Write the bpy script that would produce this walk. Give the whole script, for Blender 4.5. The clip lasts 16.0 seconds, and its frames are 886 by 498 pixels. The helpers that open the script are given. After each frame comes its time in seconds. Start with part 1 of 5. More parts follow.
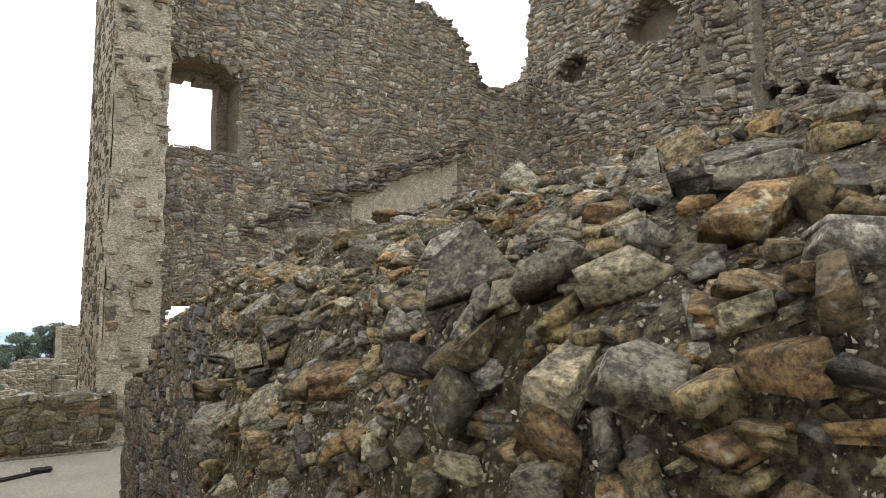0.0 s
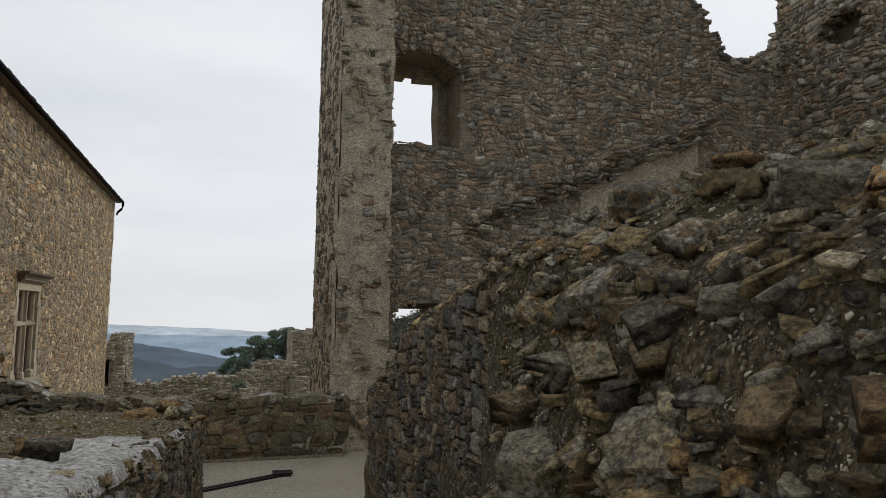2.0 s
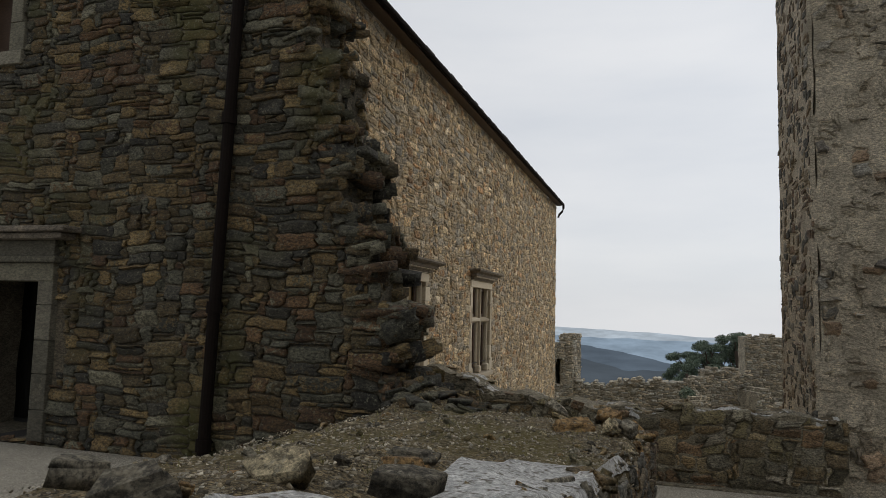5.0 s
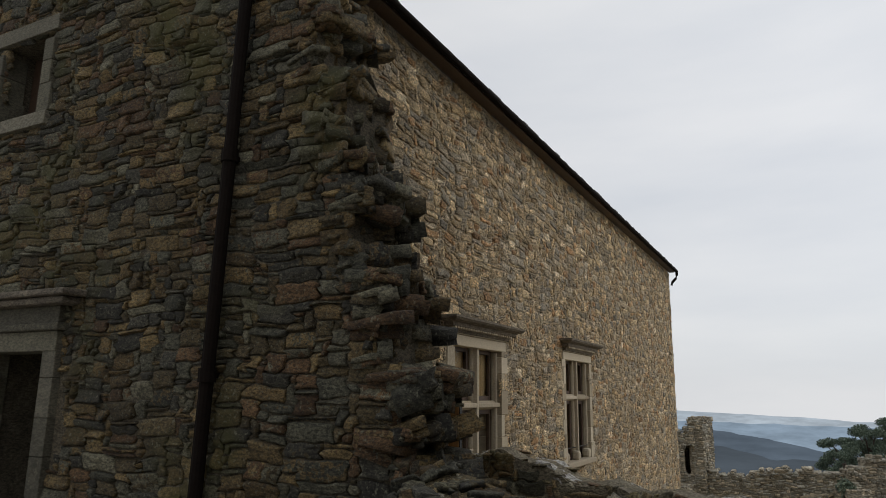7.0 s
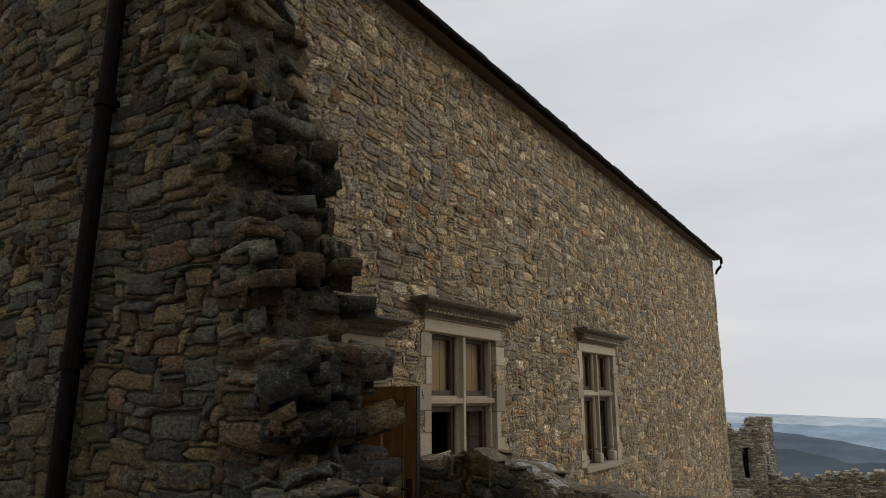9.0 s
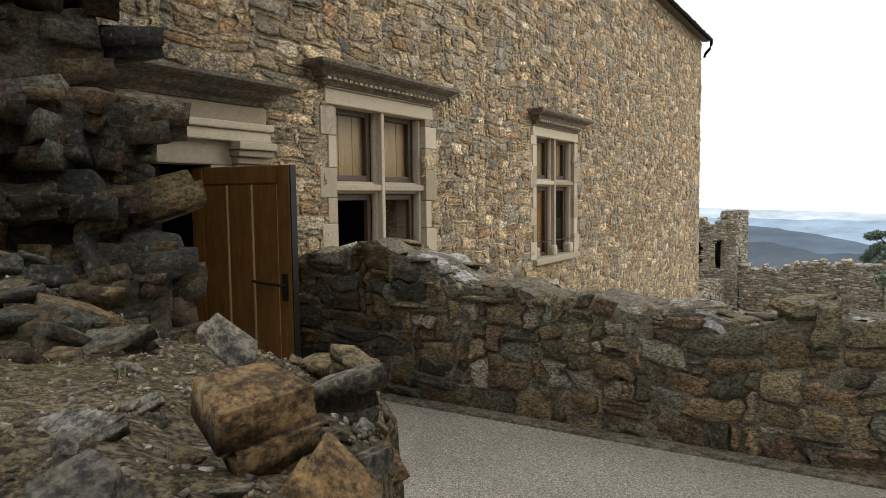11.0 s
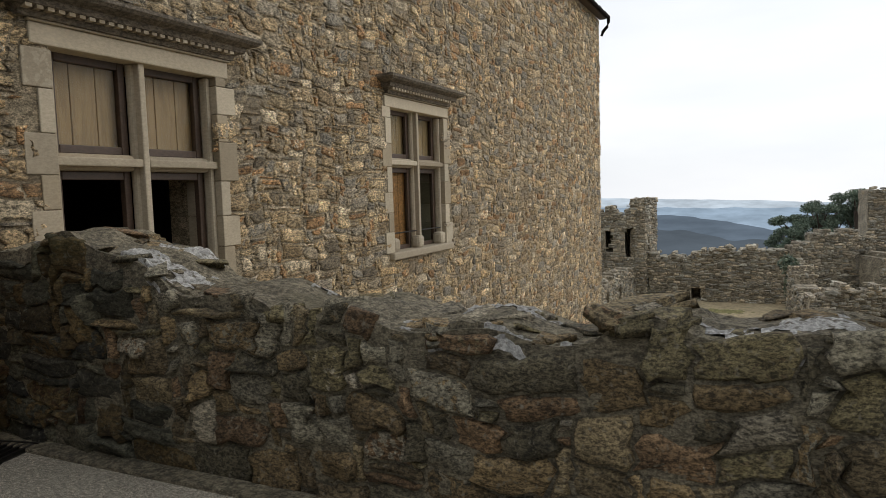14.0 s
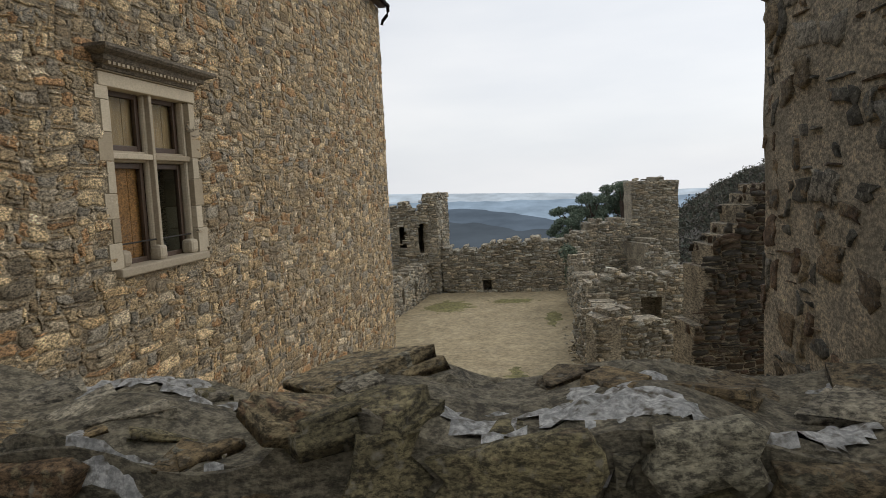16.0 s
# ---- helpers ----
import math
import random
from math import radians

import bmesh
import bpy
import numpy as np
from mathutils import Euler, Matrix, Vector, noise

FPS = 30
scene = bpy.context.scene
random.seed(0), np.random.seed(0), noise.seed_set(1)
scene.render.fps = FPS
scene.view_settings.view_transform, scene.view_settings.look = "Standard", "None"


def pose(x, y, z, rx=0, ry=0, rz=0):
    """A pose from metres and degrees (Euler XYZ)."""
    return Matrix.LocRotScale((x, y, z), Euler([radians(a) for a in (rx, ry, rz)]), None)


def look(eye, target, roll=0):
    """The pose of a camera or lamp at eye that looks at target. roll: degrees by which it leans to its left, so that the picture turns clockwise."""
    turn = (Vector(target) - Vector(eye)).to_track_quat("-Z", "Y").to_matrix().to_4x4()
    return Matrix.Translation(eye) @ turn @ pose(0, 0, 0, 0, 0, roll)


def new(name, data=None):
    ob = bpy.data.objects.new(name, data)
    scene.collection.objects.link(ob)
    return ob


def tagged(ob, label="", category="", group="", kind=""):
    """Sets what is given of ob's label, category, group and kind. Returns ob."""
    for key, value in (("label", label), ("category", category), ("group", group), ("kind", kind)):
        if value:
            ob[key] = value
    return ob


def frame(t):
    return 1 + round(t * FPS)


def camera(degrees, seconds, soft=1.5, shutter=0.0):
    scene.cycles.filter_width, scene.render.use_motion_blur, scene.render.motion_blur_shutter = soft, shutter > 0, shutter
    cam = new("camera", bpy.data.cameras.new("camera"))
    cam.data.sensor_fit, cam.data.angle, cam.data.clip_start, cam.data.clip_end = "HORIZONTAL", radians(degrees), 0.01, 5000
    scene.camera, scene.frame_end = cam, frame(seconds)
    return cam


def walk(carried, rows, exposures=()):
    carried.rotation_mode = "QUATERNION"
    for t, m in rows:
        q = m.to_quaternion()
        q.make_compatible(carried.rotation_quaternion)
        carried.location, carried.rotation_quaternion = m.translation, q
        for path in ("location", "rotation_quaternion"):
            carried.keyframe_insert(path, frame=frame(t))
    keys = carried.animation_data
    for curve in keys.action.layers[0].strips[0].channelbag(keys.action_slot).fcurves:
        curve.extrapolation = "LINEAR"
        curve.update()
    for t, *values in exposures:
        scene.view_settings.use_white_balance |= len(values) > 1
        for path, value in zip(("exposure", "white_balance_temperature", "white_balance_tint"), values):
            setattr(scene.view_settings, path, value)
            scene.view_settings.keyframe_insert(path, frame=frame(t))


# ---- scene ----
cam = camera(65.7, 16.0, soft=0.6)
EXPOSURES = [(0.0, 1.25), (0.6, 0.9), (1.2, 0.3), (1.8, -0.05), (2.6, -0.15), (4.2, -0.2), (6.5, -0.2), (9.0, -0.3), (9.5, -0.3), (10.2, 0.38), (12.3, 0.86), (13.2, 0.52), (14.0, 0.24), (15.0, 0.08), (16.0, 0.02)]
METRES, EYE, TILT, LEAN, TURN = 12.0, 1.5, 0.0, 0.0, -34.4
ROWS = [
    (0.0, 0.0, 0.0, 0.0, -0.04, 4.89, -0.46),
    (0.5, -0.0174, 0.0277, -0.003, 2.19, 5.04, -0.36),
    (1.0, -0.033, 0.0599, -0.0053, 6.81, 4.91, -0.37),
    (1.5, -0.0516, 0.0832, -0.0094, 12.41, 5.2, -0.9),
    (2.0, -0.069, 0.1044, -0.0094, 16.43, 5.42, -0.83),
    (2.5, -0.0849, 0.1282, -0.0114, 25.29, 5.33, -1.33),
    (3.0, -0.1019, 0.1469, -0.0144, 31.21, 5.42, -1.68),
    (3.5, -0.1169, 0.1606, -0.0151, 36.94, 5.47, -1.67),
    (4.0, -0.1285, 0.1807, -0.0176, 47.23, 5.26, -1.94),
    (6.5, -0.2142, 0.3247, -0.0313, 56.29, 5.6, -0.61),
    (7.0, -0.225, 0.3571, -0.0359, 62.03, 11.9, -0.69),
    (7.5, -0.2428, 0.3871, -0.0406, 65.84, 15.5, -0.82),
    (8.0, -0.2531, 0.4174, -0.0448, 66.72, 14.96, -0.36),
    (8.5, -0.2659, 0.4502, -0.0463, 67.19, 13.27, -0.22),
    (9.0, -0.2826, 0.4826, -0.048, 66.73, 12.35, 0.16),
    (9.5, -0.2934, 0.5141, -0.0522, 66.76, 7.23, 0.44),
    (10.0, -0.3148, 0.5415, -0.0555, 66.87, -0.59, 0.39),
    (12.5, -0.4173, 0.6709, -0.0677, 65.25, -5.15, 1.18),
    (13.0, -0.4317, 0.6965, -0.0707, 64.16, -5.08, 1.41),
    (13.5, -0.4409, 0.722, -0.0753, 61.26, -4.97, 1.75),
    (14.0, -0.444, 0.7457, -0.0767, 59.96, -4.79, 1.68),
    (14.5, -0.4555, 0.7671, -0.0794, 57.04, -4.9, 1.95),
    (15.0, -0.4688, 0.7927, -0.0798, 52.22, -5.14, 2.49),
    (15.5, -0.4856, 0.8217, -0.0788, 46.07, -5.55, 3.04),
    (16.0, -0.5083, 0.8411, -0.0788, 43.33, -5.67, 2.7),
]
walk(cam, [(t, pose(0, 0, EYE, TILT, LEAN, TURN) @ pose(METRES * x, METRES * y, METRES * z, 90 + pitch, roll, yaw)) for t, x, y, z, yaw, pitch, roll in ROWS], EXPOSURES)

# ---- world, sun ----
world = bpy.data.worlds.new("overcast_sky")
scene.world = world
world.use_nodes = True
wn, wl = world.node_tree.nodes, world.node_tree.links
wn.clear()
w_out, w_bg, w_sky = wn.new("ShaderNodeOutputWorld"), wn.new("ShaderNodeBackground"), wn.new("ShaderNodeTexSky")
w_sky.sky_type, w_sky.sun_disc = "NISHITA", False
w_sky.sun_elevation, w_sky.sun_rotation = radians(32), radians(52)
w_co, w_map, w_noise = wn.new("ShaderNodeTexCoord"), wn.new("ShaderNodeMapping"), wn.new("ShaderNodeTexNoise")
w_map.inputs["Scale"].default_value = (1.2, 1.2, 5.0)
w_noise.inputs["Scale"].default_value, w_noise.inputs["Detail"].default_value = 1.6, 5
w_ramp, w_mix = wn.new("ShaderNodeValToRGB"), wn.new("ShaderNodeMixRGB")
w_ramp.color_ramp.elements[0].position, w_ramp.color_ramp.elements[0].color = 0.3, (7.9, 8.25, 8.8, 1)
w_ramp.color_ramp.elements[1].position, w_ramp.color_ramp.elements[1].color = 0.7, (9.6, 9.7, 9.9, 1)
w_mix.inputs[0].default_value = 0.92
wl.new(w_co.outputs["Generated"], w_map.inputs["Vector"])
wl.new(w_map.outputs["Vector"], w_noise.inputs["Vector"])
wl.new(w_noise.outputs["Fac"], w_ramp.inputs["Fac"])
wl.new(w_sky.outputs["Color"], w_mix.inputs[1])
wl.new(w_ramp.outputs["Color"], w_mix.inputs[2])
w_dot, w_range, w_scale = wn.new("ShaderNodeVectorMath"), wn.new("ShaderNodeMapRange"), wn.new("ShaderNodeVectorMath")
w_dot.operation, w_scale.operation = "DOT_PRODUCT", "SCALE"
w_dot.inputs[1].default_value = (0.66, 0.52, 0.54)
w_range.inputs["From Min"].default_value, w_range.inputs["From Max"].default_value = -0.9, 0.75
w_range.inputs["To Min"].default_value, w_range.inputs["To Max"].default_value = 0.62, 1.02
wl.new(w_co.outputs["Generated"], w_dot.inputs[0])
wl.new(w_dot.outputs["Value"], w_range.inputs["Value"])
wl.new(w_mix.outputs["Color"], w_scale.inputs[0])
wl.new(w_range.outputs["Result"], w_scale.inputs["Scale"])
wl.new(w_scale.outputs["Vector"], w_bg.inputs["Color"])
wl.new(w_bg.outputs["Background"], w_out.inputs["Surface"])
w_bg.inputs["Strength"].default_value = 0.1
sun = new("sun", bpy.data.lights.new("sun", "SUN"))
sun.data.energy, sun.data.angle, sun.data.color = 0.7, radians(30), (1.0, 0.93, 0.84)
sun.matrix_world = look((13, 20.3, 10.7), (0, 10, 0))


# ---- materials ----
def mat(name, colors, rough=0.9, scale=1.0, vary=0.0, grain=0.35, bump=0.4, lichen=None, lichen_amount=0.0, metal=0.0, stain=None, stain_amount=0.0, fine=18.0, layers=2.2, contrast=0.55, grit=0.0):
    """Mineral surface: a colour ramp by piece and by grain, lichen spots, stains and relief."""
    m = bpy.data.materials.new(name)
    m.use_nodes = True
    n, l = m.node_tree.nodes, m.node_tree.links
    bsdf = n["Principled BSDF"]
    bsdf.inputs["Roughness"].default_value, bsdf.inputs["Metallic"].default_value = rough, metal
    geo, info, co = n.new("ShaderNodeNewGeometry"), n.new("ShaderNodeObjectInfo"), n.new("ShaderNodeNewGeometry")
    pos = co.outputs["Position"]

    def tex(size, detail=4):
        t = n.new("ShaderNodeTexNoise")
        t.inputs["Scale"].default_value, t.inputs["Detail"].default_value = size, detail
        l.new(pos, t.inputs["Vector"])
        return t.outputs["Fac"]

    def arith(op, a, b):
        t = n.new("ShaderNodeMath")
        t.operation = op
        for k, v in enumerate((a, b)):
            if isinstance(v, (int, float)):
                t.inputs[k].default_value = v
            else:
                l.new(v, t.inputs[k])
        return t.outputs[0]

    big, small = tex(1.1 * scale), tex(fine * scale, 6)
    pick = arith("FRACT", arith("ADD", info.outputs["Random"], geo.outputs["Random Per Island"]), 0)
    base = arith("ADD", arith("MULTIPLY", pick, vary), arith("MULTIPLY", arith("SUBTRACT", small, 0.5), grain * 2.2))
    base = arith("ADD", base, arith("ADD", arith("MULTIPLY", arith("SUBTRACT", big, 0.5), 0.9 * (1 - 0.6 * vary)), 0.5 * (1 - vary)))
    ramp = n.new("ShaderNodeValToRGB")
    els = ramp.color_ramp.elements
    while len(els) < len(colors):
        els.new(0.5)
    step = len(colors) if vary else max(1, len(colors) - 1)
    for k, c in enumerate(colors):
        els[k].position, els[k].color = k / step, (*c, 1)
    if vary:
        ramp.color_ramp.interpolation = "CONSTANT"
        base = arith("FRACT", arith("ADD", arith("MULTIPLY", pick, 0.999), arith("MULTIPLY", arith("SUBTRACT", small, 0.5), grain * 0.3)), 0)
    l.new(base, ramp.inputs["Fac"])
    col = ramp.outputs["Color"]
    if vary:
        shade, hue = n.new("ShaderNodeMapRange"), n.new("ShaderNodeVectorMath")
        shade.inputs["To Min"].default_value, shade.inputs["To Max"].default_value = 1 - 0.42 * vary, 1 + 0.42 * vary
        l.new(arith("FRACT", arith("MULTIPLY", pick, 37.7), 0), shade.inputs["Value"])
        hue.operation = "SCALE"
        l.new(col, hue.inputs[0])
        l.new(shade.outputs["Result"], hue.inputs["Scale"])
        col = hue.outputs["Vector"]

    def spots(col, size, amount, tint, soft):
        cut = n.new("ShaderNodeMapRange")
        cut.inputs["From Min"].default_value, cut.inputs["From Max"].default_value = 1 - amount, 1 - amount + soft
        l.new(tex(size, 5), cut.inputs["Value"])
        mix = n.new("ShaderNodeMixRGB")
        l.new(cut.outputs["Result"], mix.inputs[0])
        l.new(col, mix.inputs[1])
        mix.inputs[2].default_value = (*tint, 1)
        return mix.outputs["Color"]

    strata, mott = n.new("ShaderNodeMapping"), n.new("ShaderNodeTexNoise")
    strata.inputs["Scale"].default_value = (1.0, 1.0, layers)
    l.new(pos, strata.inputs["Vector"])
    mott.inputs["Scale"].default_value, mott.inputs["Detail"].default_value, mott.inputs["Roughness"].default_value = fine * 1.3 * scale, 9, 0.78
    l.new(strata.outputs["Vector"], mott.inputs["Vector"])
    if contrast:
        blotch, tone = n.new("ShaderNodeMapRange"), n.new("ShaderNodeVectorMath")
        blotch.inputs["From Min"].default_value, blotch.inputs["From Max"].default_value = 0.36, 0.64
        blotch.inputs["To Min"].default_value, blotch.inputs["To Max"].default_value = 1 - contrast * 0.3, 1 + contrast * 0.3
        l.new(tex(fine * 0.33 * scale, 5), blotch.inputs["Value"])
        tone.operation = "SCALE"
        l.new(col, tone.inputs[0])
        l.new(blotch.outputs["Result"], tone.inputs["Scale"])
        col = tone.outputs["Vector"]
        span, mul = n.new("ShaderNodeMapRange"), n.new("ShaderNodeVectorMath")
        span.inputs["From Min"].default_value, span.inputs["From Max"].default_value = 0.43, 0.57
        span.inputs["To Min"].default_value, span.inputs["To Max"].default_value = 1 - contrast * 0.85, 1 + contrast * 0.75
        l.new(mott.outputs["Fac"], span.inputs["Value"])
        mul.operation = "SCALE"
        l.new(col, mul.inputs[0])
        l.new(span.outputs["Result"], mul.inputs["Scale"])
        col = mul.outputs["Vector"]
    if grit:
        speck, shade = n.new("ShaderNodeMapRange"), n.new("ShaderNodeVectorMath")
        speck.inputs["From Min"].default_value, speck.inputs["From Max"].default_value = 0.34, 0.66
        speck.inputs["To Min"].default_value, speck.inputs["To Max"].default_value = 1 - grit, 1 + grit
        l.new(tex(85.0, 3), speck.inputs["Value"])
        shade.operation = "SCALE"
        l.new(col, shade.inputs[0])
        l.new(speck.outputs["Result"], shade.inputs["Scale"])
        col = shade.outputs["Vector"]
    if stain:
        col = spots(col, 0.9, stain_amount, stain, 0.2)
    if lichen:
        col = spots(col, 34.0, lichen_amount + 0.05, lichen, 0.16)
    l.new(col, bsdf.inputs["Base Color"])
    if bump:
        b = n.new("ShaderNodeBump")
        b.inputs["Strength"].default_value, b.inputs["Distance"].default_value = min(1.0, bump), 0.05
        l.new(mott.outputs["Fac"], b.inputs["Height"])
        l.new(b.outputs["Normal"], bsdf.inputs["Normal"])
    return m


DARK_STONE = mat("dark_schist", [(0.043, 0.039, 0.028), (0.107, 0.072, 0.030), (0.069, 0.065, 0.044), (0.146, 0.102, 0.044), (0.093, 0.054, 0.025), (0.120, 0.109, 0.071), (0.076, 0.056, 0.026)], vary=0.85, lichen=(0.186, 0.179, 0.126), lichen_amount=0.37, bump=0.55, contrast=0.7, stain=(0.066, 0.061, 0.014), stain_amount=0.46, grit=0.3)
WALL_STONE = mat("ruined_wall_stone", [(0.075, 0.069, 0.053), (0.180, 0.132, 0.078), (0.126, 0.119, 0.098), (0.222, 0.175, 0.109), (0.145, 0.096, 0.058), (0.227, 0.208, 0.168)], vary=0.85, lichen=(0.322, 0.306, 0.255), lichen_amount=0.36, bump=0.55, contrast=0.65, grit=0.3)
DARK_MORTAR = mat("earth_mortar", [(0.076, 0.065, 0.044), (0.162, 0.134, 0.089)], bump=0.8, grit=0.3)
FACADE_STONE = mat("facade_stone", [(0.255, 0.207, 0.137), (0.412, 0.295, 0.154), (0.324, 0.275, 0.199), (0.512, 0.387, 0.222), (0.369, 0.219, 0.102), (0.525, 0.433, 0.292), (0.312, 0.228, 0.127), (0.436, 0.325, 0.184), (0.276, 0.243, 0.185), (0.466, 0.358, 0.206)], vary=0.85, bump=0.7, contrast=0.85, stain=(0.239, 0.197, 0.138), stain_amount=0.42, grit=0.3)
FACADE_MORTAR = mat("lime_mortar", [(0.320, 0.255, 0.166), (0.500, 0.416, 0.282)], bump=1.0, stain=(0.240, 0.192, 0.125), stain_amount=0.46, contrast=0.65, grit=0.3)
PARAPET_STONE = mat("parapet_stone", [(0.105, 0.090, 0.056), (0.227, 0.163, 0.082), (0.225, 0.201, 0.142), (0.232, 0.180, 0.100), (0.190, 0.123, 0.066), (0.322, 0.281, 0.203), (0.184, 0.153, 0.080), (0.148, 0.112, 0.063)], vary=0.8, lichen=(0.287, 0.257, 0.193), lichen_amount=0.36, bump=0.5, contrast=0.8, fine=26, stain=(0.095, 0.086, 0.031), stain_amount=0.38, grit=0.3)
PARAPET_MORTAR = mat("parapet_mortar", [(0.157, 0.134, 0.091), (0.279, 0.243, 0.168)], bump=0.7, stain=(0.091, 0.082, 0.039), stain_amount=0.42, contrast=0.6, grit=0.3)
TOWER_STONE = mat("tower_stone", [(0.188, 0.166, 0.135), (0.325, 0.282, 0.210), (0.259, 0.241, 0.201), (0.393, 0.331, 0.239), (0.320, 0.228, 0.147), (0.417, 0.381, 0.310), (0.286, 0.237, 0.175)], vary=0.7, bump=0.6, contrast=0.6, grit=0.3)
TOWER_MORTAR = mat("tower_mortar", [(0.209, 0.183, 0.135), (0.380, 0.322, 0.236)], bump=1.0, stain=(0.281, 0.184, 0.115), stain_amount=0.46, contrast=0.6, grit=0.3)
PLASTER = mat("old_plaster", [(0.465, 0.400, 0.293), (0.660, 0.573, 0.433)], bump=1.0, stain=(0.317, 0.276, 0.201), stain_amount=0.46, contrast=0.5, grit=0.3)
RUBBLE_STONE = mat("rubble_stone", [(0.149, 0.128, 0.089), (0.313, 0.231, 0.108), (0.238, 0.209, 0.151), (0.378, 0.312, 0.191), (0.290, 0.178, 0.072), (0.337, 0.304, 0.233), (0.216, 0.152, 0.073)], vary=0.8, lichen=(0.446, 0.402, 0.301), lichen_amount=0.36, bump=0.8, fine=20, layers=1.3, contrast=0.75, stain=(0.124, 0.112, 0.040), stain_amount=0.44, grit=0.3)
RUBBLE_EARTH = mat("rubble_earth", [(0.038, 0.029, 0.013), (0.124, 0.090, 0.041), (0.247, 0.194, 0.117)], bump=1.0, lichen=(0.285, 0.248, 0.175), lichen_amount=0.42, grain=0.9, fine=28, contrast=0.8, layers=1.0, stain=(0.062, 0.052, 0.008), stain_amount=0.52, grit=0.3)
MOSSY_EARTH = mat("mossy_earth", [(0.043, 0.034, 0.015), (0.145, 0.106, 0.047), (0.281, 0.212, 0.111)], bump=0.8, lichen=(0.340, 0.289, 0.187), lichen_amount=0.42, grain=0.9, fine=40, contrast=0.9, layers=1.0, stain=(0.128, 0.098, 0.021), stain_amount=0.52, grit=0.5)
PALE_GRAVEL = mat("pale_gravel", [(0.160, 0.131, 0.088), (0.343, 0.290, 0.199), (0.488, 0.440, 0.344), (0.260, 0.208, 0.126), (0.403, 0.350, 0.259)], vary=0.9, bump=0.5, contrast=0.4)
GRAVEL = mat("gravel_paving", [(0.26, 0.235, 0.185), (0.40, 0.36, 0.285), (0.54, 0.49, 0.40)], bump=0.35, grain=0.9, fine=150, contrast=0.8, grit=0.35, layers=1)
LIME = mat("white_lime_capping", [(0.42, 0.41, 0.38), (0.66, 0.65, 0.62)], bump=0.6, lichen=(0.15, 0.13, 0.095), lichen_amount=0.44, stain=(0.20, 0.175, 0.13), stain_amount=0.46, contrast=0.35, layers=1.0, fine=24, grit=0.2)
DRESSED = mat("dressed_limestone", [(0.331, 0.273, 0.186), (0.385, 0.326, 0.234), (0.463, 0.399, 0.293)], vary=0.4, bump=0.08, rough=0.8, contrast=0.12)
# darker tone of the dressed stone, for the cross wall's openings
DARK_DRESSED = mat("dark_dressed_stone", [(0.083, 0.075, 0.053), (0.120, 0.109, 0.075), (0.150, 0.135, 0.098)], vary=0.4, bump=0.4, contrast=0.4)
HOOD_STONE = mat("weathered_hood_stone", [(0.10, 0.085, 0.065), (0.22, 0.18, 0.13)], bump=0.5)
PIPE = mat("brown_pipe_paint", [(0.006, 0.004, 0.003), (0.011, 0.007, 0.005)], rough=0.85, bump=0.1, contrast=0.2)
PIPE.node_tree.nodes["Principled BSDF"].inputs["Specular IOR Level"].default_value = 0.12
IRON = mat("dark_iron", [(0.015, 0.014, 0.013), (0.04, 0.035, 0.03)], rough=0.5, metal=0.6, bump=0.1, contrast=0.2)
OAK = mat("oak_boards", [(0.121, 0.050, 0.009), (0.207, 0.095, 0.023)], rough=0.45, bump=0.15, contrast=0.25, layers=0.12)
SHUTTER = mat("pale_shutter_wood", [(0.40, 0.235, 0.115), (0.54, 0.35, 0.19)], rough=0.6, bump=0.15, contrast=0.15, layers=0.1)
FRAME_WOOD = mat("dark_window_wood", [(0.05, 0.03, 0.018), (0.09, 0.055, 0.035)], rough=0.5, bump=0.1, contrast=0.2)
SLATE = mat("roof_slate", [(0.035, 0.033, 0.032), (0.08, 0.072, 0.065)], vary=0.7, rough=0.7, bump=0.4)
# near-black colour that stands for missing light, indoors and under the grates
DEEP_SHADE = mat("painted_deep_shade", [(0.018, 0.016, 0.013), (0.030, 0.027, 0.024)], bump=0.1, contrast=0.2)
COURT_MOSS = mat("court_moss", [(0.10, 0.095, 0.03), (0.19, 0.17, 0.065), (0.14, 0.15, 0.045)], bump=0.9, contrast=0.5, fine=6)
COURT = mat("courtyard_earth", [(0.22, 0.175, 0.095), (0.34, 0.275, 0.165), (0.42, 0.35, 0.225)], bump=0.4, stain=(0.10, 0.11, 0.045), stain_amount=0.36, fine=4, contrast=0.3)
BARK = mat("bark", [(0.05, 0.035, 0.025), (0.11, 0.08, 0.06)], bump=0.8)
# needle green lifted and greyed, with the haze of distance in the colour
HAZY_PINE = mat("hazy_pine_needles", [(0.092, 0.128, 0.092), (0.176, 0.216, 0.150)], vary=0.8, bump=0, contrast=0)
HILL_WOODS = mat("hillside_trees", [(0.058, 0.068, 0.051), (0.119, 0.105, 0.078), (0.076, 0.085, 0.058), (0.093, 0.082, 0.068)], vary=0.7, bump=0, contrast=0)
WOODS = mat("far_woods", [(0.06, 0.07, 0.045), (0.12, 0.11, 0.08), (0.08, 0.085, 0.055)], vary=0.7, bump=0, contrast=0)


